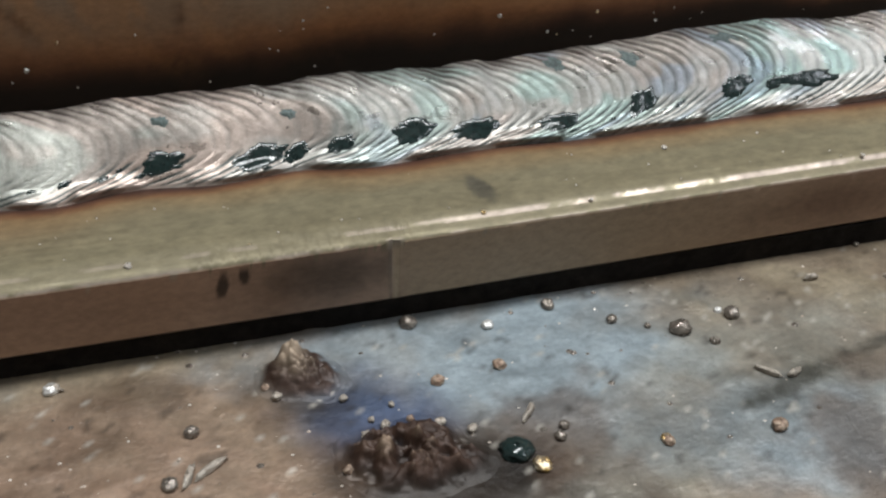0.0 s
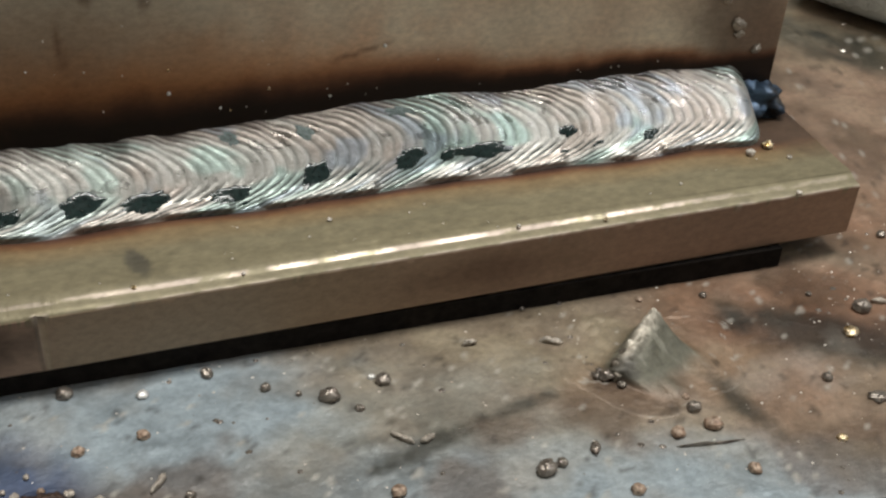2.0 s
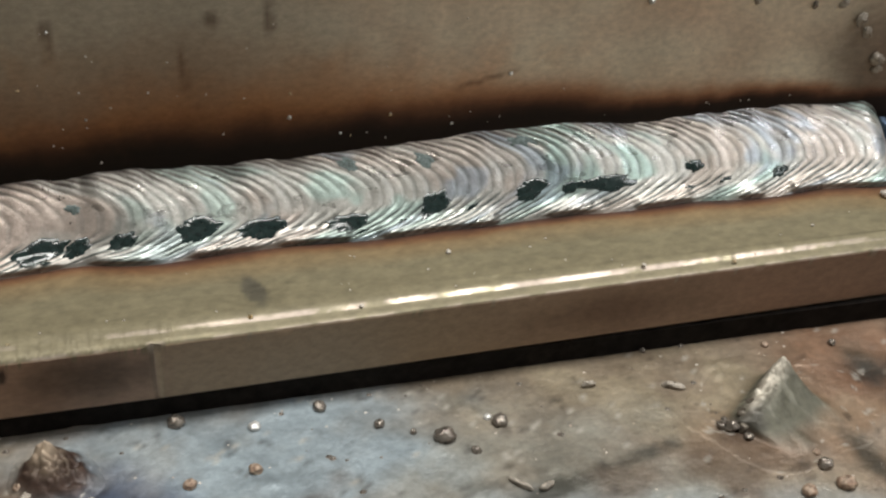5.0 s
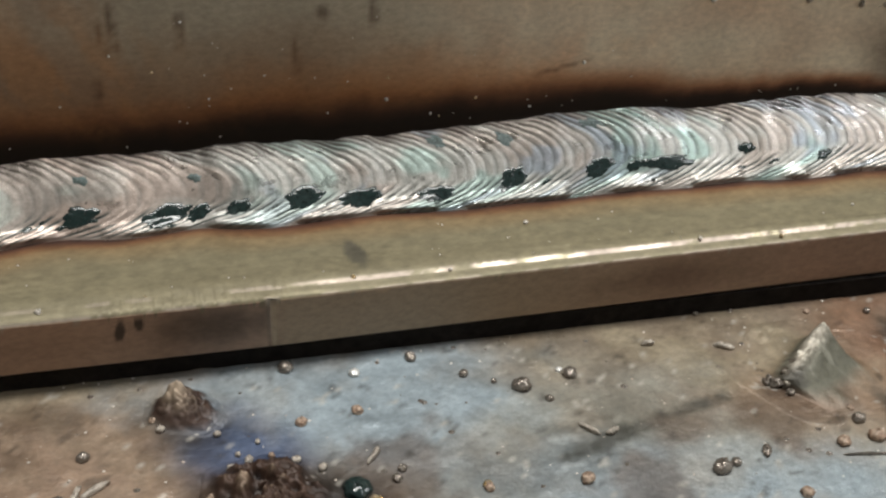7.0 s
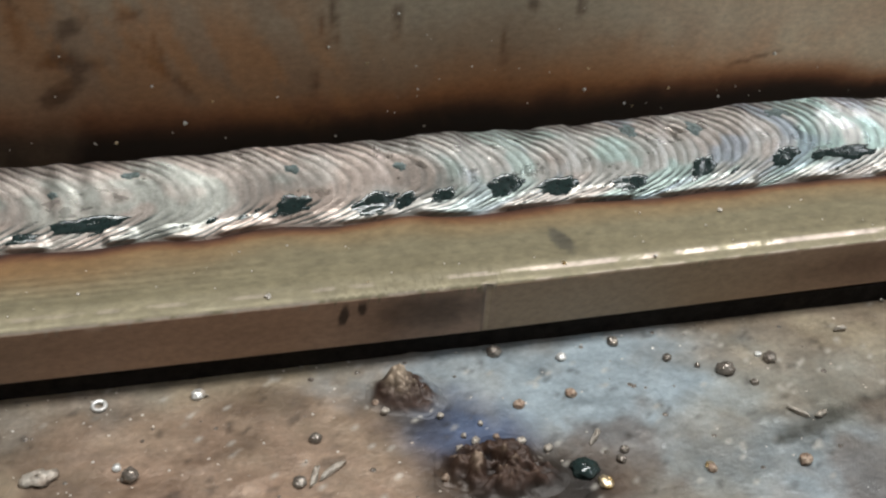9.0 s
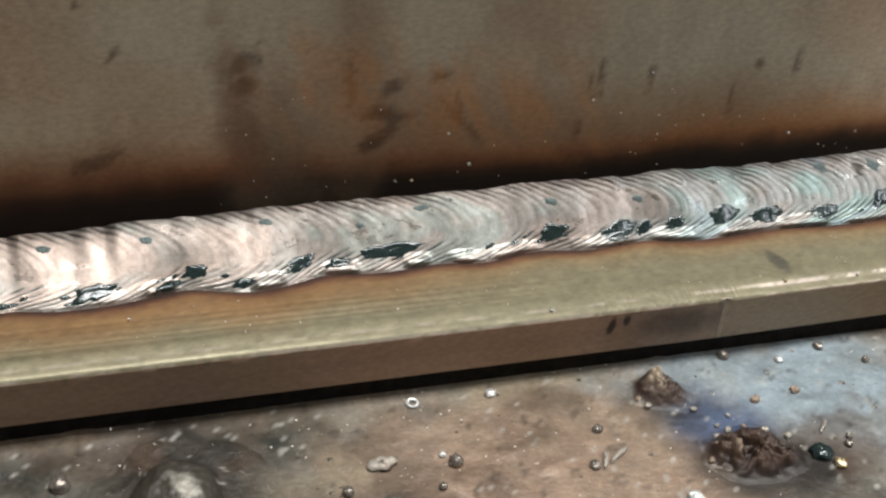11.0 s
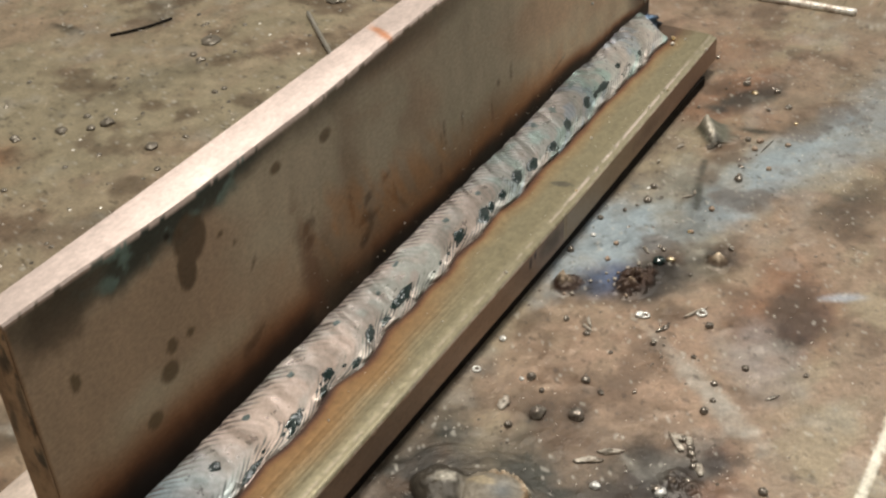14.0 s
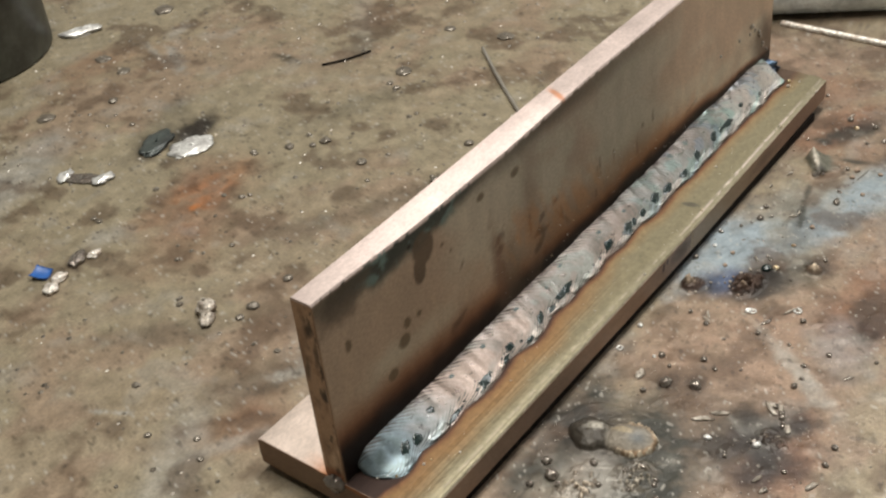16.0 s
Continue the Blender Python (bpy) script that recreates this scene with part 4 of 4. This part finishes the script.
# the torn fin: a rough ridge with a smooth grey flank
def fin_height(u, v, r):
    """Ridge from (-8, -3) up to the tip at (1, 4); a flank slopes away from it."""
    along = ((u + 8) * 9 + (v + 3) * 7) / 130
    off = ((u + 8) * 7 - (v + 3) * 9) / 11.4
    crest = 5.6 * np.clip(along, 0, 1) ** 0.45 * smooth(1.25, 1.0, along)
    fall = np.where(off > 0, np.exp(-((np.abs(off) / 4.8) ** 1.5)), np.exp(-((off / 1.7) ** 2)))
    rough = 2.6 * (fbm(u / 0.9, v / 0.9, 461) - 0.5) * np.exp(-((off / 1.6) ** 2)) * smooth(-0.15, 0.1, along)
    return crest * fall + rough


def fin_tint(u, v, z):
    off = ((u + 8) * 7 - (v + 3) * 9) / 11.4
    col = np.zeros(z.shape + (3,)) + lin(90, 88, 76)
    col = blend(col, lin(150, 148, 134), smooth(0.5, 0.7, fbm(u / 1.8 + v / 4, v / 5, 465)) * 0.4)
    col = blend(col, lin(188, 180, 166), np.exp(-((off / 1.2) ** 2)) * smooth(0.8, 3.5, z))
    col = blend(col, SOOT, 0.7 * stain(u, v, -7.5, -3.5, 3.2, 2.0, 10, soft=0.6, seed=4))
    return col * (0.7 + 0.6 * fbm(u / 0.6, v / 0.6, 469))[..., None]


mound("torn_weld_fin", 86.0, -43.2, 15, 13, 0, fin_height, fin_tint, "torn grey-green fin of metal standing on the bench", 56, 110, mat=BENCH)
for n, (x, y, z, r) in enumerate([(77.0, -45.8, 0, 0.9), (78.4, -46.4, 0, 0.8), (80.0, -47.0, 0, 0.6), (75.6, -45.2, 0, 0.6), (78.4, -47.9, 0, 0.6), (79.0, -44.6, 0.8, 0.9), (80.6, -43.6, 1.6, 0.8), (76.4, -44.2, 0, 0.5)]):
    ob = put("burnt_crumb", lump_mesh("burnt_crumb", r * 1.1, r, r * 0.9, 0.6, n + 20, 9, 14, 0.3), LUMP if n in (1, 5, 6) else SPATTER, None, "dark burnt crumb at the foot of a torn fin", "weld spatter", "crumbs at the fin")
    at_mm(ob, x, y, z, 40 * n)

for n, (x, y, r) in enumerate([(-9.5, -50.5, 0.7), (-8.2, -48.6, 0.6), (-5.6, -47.4, 0.6), (-2.4, -47.0, 0.5), (1.0, -48.6, 0.6), (4.5, -50.6, 0.6), (-11.5, -53.6, 0.6), (-7.0, -46.0, 0.4), (-17.6, -39.4, 0.6), (-18.6, -37.4, 0.5), (-9.6, -41.6, 0.5), (-4.0, -44.0, 0.4)]):
    ob = put("burnt_crumb", lump_mesh("burnt_crumb", r * 1.1, r, r * 0.9, 0.5, n + 120, 9, 14, 0.3), FLAKE if n % 3 else RUSTY, None, "pale burnt crumb beside a jagged spatter clump", "weld spatter", "crumbs at the clump")
    at_mm(ob, x, y, 0, 40 * n)

# ======== on the bench: single beads of spatter ========
shapes = [lump_mesh("spatter_ball", 1, 1, 0.95, 0.24, 70 + k, 16, 24, 0.3) for k in range(5)]


def ball(x, y, r, n, mat, label, squash=1.0):
    ob = put("spatter_ball", shapes[n % 5].copy(), mat, None, label, "weld spatter", "spatter balls on the bench")
    ob.matrix_world = pose(x * MM, y * MM, -0.2 * r * MM, 0, 0, 53 * n) @ Matrix.Diagonal((r * 1.0, r * 0.9, r * 0.85 * squash, 1))
    return ob


DARK_BALLS = [(37.1, -39.4, 1.5), (45.3, -38.0, 1.2), (21.4, -30.2, 1.0), (1.8, -29.4, 1.2), (28.8, -35.2, 0.8), (33.1, -37.5, 0.5), (40.6, -42.7, 0.7), (-28.4, -43.0, 0.95), (-31.7, -50.8, 1.1), (-54.6, -45.6, 1.3),
              (-66.4, -53.6, 2.2), (-62.4, -62.6, 2.1), (-73.5, -48.8, 1.1), (-55.4, -45.9, 0.6), (-58.0, -50.4, 0.8), (-51.6, -64.4, 0.9), (-47.4, -72.0, 0.6), (-45.7, -90.4, 1.2), (-25.6, -94.1, 1.1), (-27.3, -80.4, 0.7),
              (-21.0, -108.9, 0.8), (-65.2, -112.6, 1.2), (-73.7, -113.1, 1.1), (-83.0, -103.7, 0.9), (-86.3, -85.3, 0.9), (-122.4, -43.6, 2.4), (-118.0, -39.0, 1.7), (-124.6, -47.2, 1.1), (-110.6, -52.0, 1.5), (-129.0, -39.8, 1.3), (-108.5, -62.5, 1.1), (-108.8, -72.6, 1.0), (-113.6, -76.0, 1.2), (-115, -67, 0.9), (-106.9, -72.2, 0.9)]
MORE_BALLS = [(-57.4, -89.6, 1.0), (-61.6, -93.4, 1.1), (-63.3, -94.6, 0.9), (-76.4, -90.6, 1.4), (-35, -89, 1.0), (-41, -91, 0.8), (-93, -102, 1.0), (-104, -66, 1.0), (-118, -58, 1.2), (-59.9, -92.5, 1.1), (-65.1, -95.2, 1.0), (-70.4, -95.9, 1.0), (124.0, -41.2, 1.5), (139.7, -24.0, 0.9), (109.1, -54.3, 0.9), (123.1, -52.8, 1.2), (86.5, -54.9, 1.1), (100.5, -31.6, 0.7), (117.7, -35.6, 0.5),
              (70.9, -27.6, 0.5), (61.5, -60.6, 1.5), (64, -60, 0.8), (-13.2, -79.3, 1.2), (-27, -68.6, 1.0), (-49.3, -59.0, 1.3), (14.5, -54.3, 0.8), (15.6, -52.6, 0.7), (24, -72, 0.9), (6.5, -66, 0.6), (-36, -60, 0.7)]
FAR_BALLS = [(-27, 181, 1.7), (-3, 168, 1.5), (2, 124, 1.2), (27, 97, 2.4), (-5, 92, 2.4), (-3, 95, 1.3), (-40, 73, 1.7), (-72, 198, 1.5), (54, 165, 1.7), (116, 174, 3.2), (-57, 159, 1.6), (-60, 167, 1.3), (-54, 157, 1.2), (37, 135, 1.2), (-27, 280, 2.6), (-38, 253, 1.6), (-102, 205, 1.4), (-124, 127, 1.5), (-122, 130, 0.9), (-165, 106, 1.6), (-180, 83, 1.4), (-172, 67, 1.4), (-178, 59, 1.3), (-104, 150, 1.2), (-85, 137, 1.3), (-97, 157, 0.9), (1.7, 321.8, 4.2), (-2.1, 300.4, 3.6), (67.1, 166.8, 4.6), (33.0, 136.4, 1.4), (-27.9, 179.2, 1.6), (-15.5, 168.9, 2.4), (-9.1, 160.2, 1.8), (-3.5, 157.1, 2.8), (-9.2, 130.3, 2.6), (-19.4, 118.5, 1.2),
             (-102.3, 201.2, 1.6), (-55.7, 297.5, 4.5), (60.3, 337.5, 6.0), (121.7, 142.1, 4.5), (-109.8, 100.7, 2.6), (-117.5, 100.4, 1.8), (-120.6, 129.9, 1.0), (-124.2, 74.5, 1.3), (-89.9, 100.9, 2.2), (-155.3, 124.8, 0.8),
             (-164.9, 105.3, 0.9), (-177.2, 98.5, 0.7), (-179.4, 53.1, 0.7), (-201.9, 74.0, 0.8), (51.6, 159.2, 2.0)]
RUST_BALLS = [(87.6, -58.8, 1.35), (81.9, -59.0, 1.1), (88.9, -68.0, 1.0), (71.8, -67.2, 1.0), (41.3, -59.2, 1.1), (27.0, -58.2, 0.8), (11.2, -40.2, 0.9), (2.7, -41.3, 0.9), (90, -30, 0.6), (86.4, -52.6, 0.6)]
GOLD_BITS = [(10.9, -58.1, 1.2), (104.1, -65.9, 0.8), (118.8, -46.0, 1.3), (26.9, -57.7, 0.8)]
PALE_BALLS = [(12.1, -32.2, 0.9), (-82.0, -77.1, 1.3), (-76.8, -91.6, 1.6), (-44.4, -31.3, 1.1), (-56.4, -43.6, 0.7), (-17.5, -60.5, 1.4), (43.9, -36.8, 0.6)]
for n, (x, y, r) in enumerate(DARK_BALLS + MORE_BALLS):
    ball(x, y, r, n, SPATTER, "dark round bead of weld spatter stuck to the bench", 0.95)
for n, (x, y, r) in enumerate(FAR_BALLS):
    ball(x, y, r, n, LUMP, "dull grey-brown blob of spatter on the bench", 0.62 if r < 3 else 0.4)
for n, (x, y, r) in enumerate(RUST_BALLS):
    ball(x, y, r, n, RUSTY, "orange rusted bead of spatter on the bench", 0.9)
for n, (x, y, r) in enumerate(GOLD_BITS):
    ball(x, y, r, n + 2, GOLDEN, "straw-gold bead of spatter on the bench", 0.7)
for n, (x, y, r) in enumerate(PALE_BALLS):
    ball(x, y, r, n + 1, BRIGHT, "pale bluish bead of spatter on the bench", 0.8)

ball(8.6, -55.2, 2.1, 3, SLAG, "black glassy blob of slag on the bench", 0.62)

# a small ring-shaped scale
ring_bm = []
for i in range(18):
    for j in range(8):
        a, b = 2 * math.pi * i / 18, 2 * math.pi * j / 8
        ring_bm.append(((0.85 + 0.3 * math.cos(b)) * math.cos(a), (0.85 + 0.3 * math.cos(b)) * math.sin(a), 0.25 + 0.3 * math.sin(b)))
ring_faces = [[i * 8 + j, ((i + 1) % 18) * 8 + j, ((i + 1) % 18) * 8 + (j + 1) % 8, i * 8 + (j + 1) % 8] for i in range(18) for j in range(8)]
for x, y, r in ((-58.7, -31.2, 1.1), (-17.0, -62.0, 1.2), (-9.0, -75.5, 1.4)):
    ob = put("scale_ring", mesh_of("scale_ring", np.array(ring_bm) * r, ring_faces), BRIGHT, None, "tiny pale ring of burst spatter on the bench", "weld spatter", "burst rings")
    at_mm(ob, x, y, 0)


# ======== on the bench: flakes, splashes, wire ========
def flake(x, y, length, width, turn, mat, label, seed, high=0.6):
    ob = put("metal_flake", lump_mesh("metal_flake", length / 2, width / 2, high, 0.55, seed, 9, 16, 0.4), mat, None, label, "metal flake", "flakes on the bench")
    return at_mm(ob, x, y, 0, turn)


FLAKES = [(-59.5, -88.6, 6.5, 1.6, 50), (-58.0, -91.5, 3.0, 1.6, 10), (-65.5, -97.0, 4.0, 2.0, 30), (-90, -98, 3.6, 1.2, -20), (-75, -72, 6.5, 2.0, -60), (-29.5, -50, 3.6, 1.0, 70), (-27.0, -49.4, 4.4, 1.0, 35), (-84.2, -113, 4.4, 1.8, -20), (-93.4, -101.5, 3.2, 1.3, -10), (-70.0, -75.5, 6, 1.8, -60), (-57.5, -89, 5, 1.7, -70), (12, -49.6, 3.4, 0.9, 50),
          (-44.2, -31.4, 2.2, 1.2, 0), (44.6, -50, 3.4, 0.6, -45), (47.8, -51, 2.2, 1.0, 20), (60.2, -33.3, 2.0, 0.8, 0), (72.2, -36.2, 3.6, 1.0, -25), (-9.6, -73.8, 7, 1.0, -30), (-67, -44, 4.6, 3.0, 10), (128, -40.5, 2.6, 0.9, -20)]
for n, (x, y, a, b, turn) in enumerate(FLAKES):
    flake(x, y, a, b, turn, FLAKE, "pale flake of scale lying on the bench", n + 5)
for n, (x, y, a, b, turn) in enumerate([(85, -62, 9, 0.35, -8), (69.5, -58.5, 1.4, 2.6, -30), (-20, -68.5, 4.5, 1.6, -25), (-33, -104, 4.0, 1.0, -40), (114.4, -59.9, 3.2, 2.4, 0)]):
    flake(x, y, a, b, turn, SPATTER, "dark sliver of burnt metal lying on the bench", n + 40, 0.35)


def splash(name, x, y, rx, ry, turn, high, mat, label, seed):
    ob = put(name, lump_mesh(name, rx, ry, high, 0.4, seed, 14, 30, 0.4), mat, None, label, "metal splash", "splashes on the bench")
    return at_mm(ob, x, y, 0, turn)


splash("metal_splash", -38.0, 210.5, 11, 8.0, -20, 0.9, BRIGHT, "white-silver frozen puddle of molten metal", 3)
splash("metal_splash", -44.5, 228, 12, 6, 20, 1.0, DARKTIN, "dark shard of slag beside a bright splash", 4)
splash("metal_splash", -79, 226, 5, 3.4, 0, 1.4, BRIGHT, "small bright frozen drop of metal", 5)
splash("metal_splash", -86.5, 244, 5, 3.2, 20, 1.2, BRIGHT, "small bright frozen drop of metal", 6)
splash("metal_splash", -83, 235, 11, 4, -65, 0.8, SPATTER, "dark sooty splash between two bright drops", 7)
splash("metal_splash", -121.6, 114.5, 4.2, 3.8, 0, 3.2, FLAKE, "lumpy grey drop of frozen metal", 8)
splash("metal_splash", -125.6, 110.0, 3.8, 3.0, 20, 2.0, FLAKE, "lumpy grey drop of frozen metal", 9)
splash("metal_splash", 17.8, 359, 11, 5, -30, 2.0, BRIGHT, "bright frozen puddle of molten metal", 10)
splash("metal_splash", -138.5, 183, 3.4, 2.8, 0, 1.6, CHIPS, "white crumb of slag beside a blue scrap", 11)
splash("metal_splash", -145, 180, 3.6, 3.0, 40, 1.6, CHIPS, "white crumb of slag beside a blue scrap", 12)
splash("metal_splash", -126, 187, 5.5, 3.0, 30, 1.6, SPATTER, "dark curled chip of metal", 13)
splash("metal_splash", -119.8, 183.5, 3.2, 2.2, 0, 1.2, CHIPS, "pale crumb of slag on the bench", 14)


def scrap(x, y, side, turn, mat, label):
    """A curled square of thin sheet, with both faces and an edge."""
    n = 9
    u, v = np.meshgrid(np.linspace(-0.5, 0.5, n), np.linspace(-0.5, 0.5, n), indexing="ij")
    z = 0.5 + side * (0.5 * u**2 + 0.22 * (v + 0.5) ** 2) + 0.25 * (fbm(u * 4 + 9, v * 4, 91, 2) - 0.5)
    top = np.stack([u * side * (1 + 0.08 * v), v * side, z + 0.5], -1).reshape(-1, 3)
    under = top - (0, 0, 0.5)
    rim = [i * n for i in range(n)] + [(n - 1) * n + j for j in range(1, n)] + [i * n + n - 1 for i in range(n - 2, -1, -1)] + [j for j in range(n - 2, 0, -1)]
    k = n * n
    faces = grid_faces(n, n) + [[q + k for q in f[::-1]] for f in grid_faces(n, n)]
    faces += [[p, q, q + k, p + k] for p, q in zip(rim, rim[1:] + rim[:1])]
    ob = put("blue_scrap", mesh_of("blue_scrap", np.r_[top, under], faces), mat, None, label, "plastic scrap")
    return at_mm(ob, x, y, -0.4, turn)


scrap(-140.6, 191.5, 7.0, 25, BLUETAPE, "small curled scrap of bright blue plastic")



def rod(name, a, b, r, mat, label, category, n=14, bend=0.0):
    """A round bar from a to b with chamfered ends."""
    a, b = np.array(a, float), np.array(b, float)
    ahead = (b - a) / np.linalg.norm(b - a)
    side = np.cross(ahead, (0, 0, 1.0))
    side /= np.linalg.norm(side)
    up = np.cross(side, ahead)
    stations = [(0.0, 0.8), (0.01, 1.0)] + [(k / 10, 1.0) for k in range(1, 10)] + [(0.99, 1.0), (1.0, 0.8)]
    pts = []
    for f, s in stations:
        c = a + (b - a) * f + side * bend * math.sin(math.pi * f)
        pts += [c + r * s * (math.cos(2 * math.pi * k / n) * side + math.sin(2 * math.pi * k / n) * up) for k in range(n)]
    faces = grid_faces(len(stations), n, wrap=True) + [list(range(n)), list(range((len(stations) - 1) * n, len(stations) * n))[::-1]]
    return put(name, mesh_of(name, pts, faces), mat, None, label, category)


rod("wire_offcut", (104.5, 144.5, 1.2), (52, 82, 1.2), 0.95, WIRE, "thin grey offcut of welding wire on the bench", "wire", bend=0.8)
rod("wire_offcut", (52, 208.5, 0.7), (76, 195.5, 0.7), 0.55, GAPSHADE_WIRE, "thin dark sliver of wire on the bench", "wire", bend=1.5)
rod("steel_pipe", (184, 72, 11.5), (268, -66, 11.5), 11.5, PIPE, "shiny galvanised steel pipe lying across the bench", "pipe", 40)
rod("thin_strip", (196, 24, 0.8), (198, -60, 0.8), 1.8, CHIPS, "thin pale strip of metal lying along a pipe", "metal strip", 10)


def can(cx, cy, r, h):
    thing = tagged(new("metal_can"), "dark grey-green round metal can standing on the bench", "can")
    prof = [(r - 2.5, 0.0), (r - 0.8, 0.3), (r, 1.6), (r, h - 2), (r + 0.8, h - 1.2), (r + 0.8, h), (r - 0.6, h), (r - 0.6, 3)]
    n = 56
    pts = [(q * math.cos(2 * math.pi * k / n), q * math.sin(2 * math.pi * k / n), z) for q, z in prof for k in range(n)]
    faces = grid_faces(len(prof), n, wrap=True) + [list(range(n)), list(range((len(prof) - 1) * n, len(prof) * n))[::-1]]
    part("can_body", mesh_of("can_body", pts, [f[::-1] for f in faces]), DARKTIN, thing)
    thing.matrix_world = pose(cx * MM, cy * MM, 0)
    return thing


can(-34, 400, 50, 90)

# ======== countless specks of spatter and grit ========
def grit(count, seed, xr, yr, rmin, rmax, mat, label):
    """Specks strewn in drifts: dense here, thin there."""
    rng = np.random.default_rng(seed)
    base = np.array([(1, 0, 0.2), (0.3, 0.95, 0.2), (-0.8, 0.6, 0.2), (-0.8, -0.6, 0.2), (0.3, -0.95, 0.2), (0.1, 0.05, 1.0)])
    tri = [(0, 1, 5), (1, 2, 5), (2, 3, 5), (3, 4, 5), (4, 0, 5)]
    x, y = rng.uniform(*xr, count), rng.uniform(*yr, count)
    keep = ~((x > X0 - 2) & (x < X1 + 1) & (y > -26) & (y < 39))
    keep &= rng.random(count) < 0.12 + 0.88 * smooth(0.42, 0.66, fbm(x / 16, y / 16, 83))
    keep &= rng.random(count) < 1 - 0.75 * smooth(-35, -15, x) * smooth(75, 55, x) * (y < 0)
    x, y = x[keep], y[keep]
    r = rmin + (rmax - rmin) * rng.random(len(x)) ** 3
    turn = rng.random(len(x)) * 6.28
    c, s = np.cos(turn)[:, None], np.sin(turn)[:, None]
    px = x[:, None] + r[:, None] * (c * base[:, 0] - s * base[:, 1]) * 1.2
    py = y[:, None] + r[:, None] * (s * base[:, 0] + c * base[:, 1])
    pz = bench_height(x, y)[:, None] + r[:, None] * base[:, 2] * 0.9 - 0.1
    faces = [[6 * k + i for i in f] for k in range(len(x)) for f in tri]
    return put("spatter_grit", mesh_of("spatter_grit", np.stack([px, py, pz], -1).reshape(-1, 3), faces, None, False), mat, None, label, "spatter grit", "", "stuff")


grit(15000, 5, (-210, 170), (-125, -20), 0.06, 0.30, CHIPS, "pale specks of spatter strewn over the bench")
grit(4200, 6, (-210, 170), (-125, -20), 0.10, 0.55, SPATTER, "dark specks of spatter strewn over the bench")
grit(1500, 7, (-260, 220), (30, 400), 0.2, 0.7, CHIPS, "pale specks of spatter strewn behind the sample")
grit(2600, 8, (-260, 220), (30, 400), 0.25, 1.2, LUMP, "dark specks of spatter strewn behind the sample")
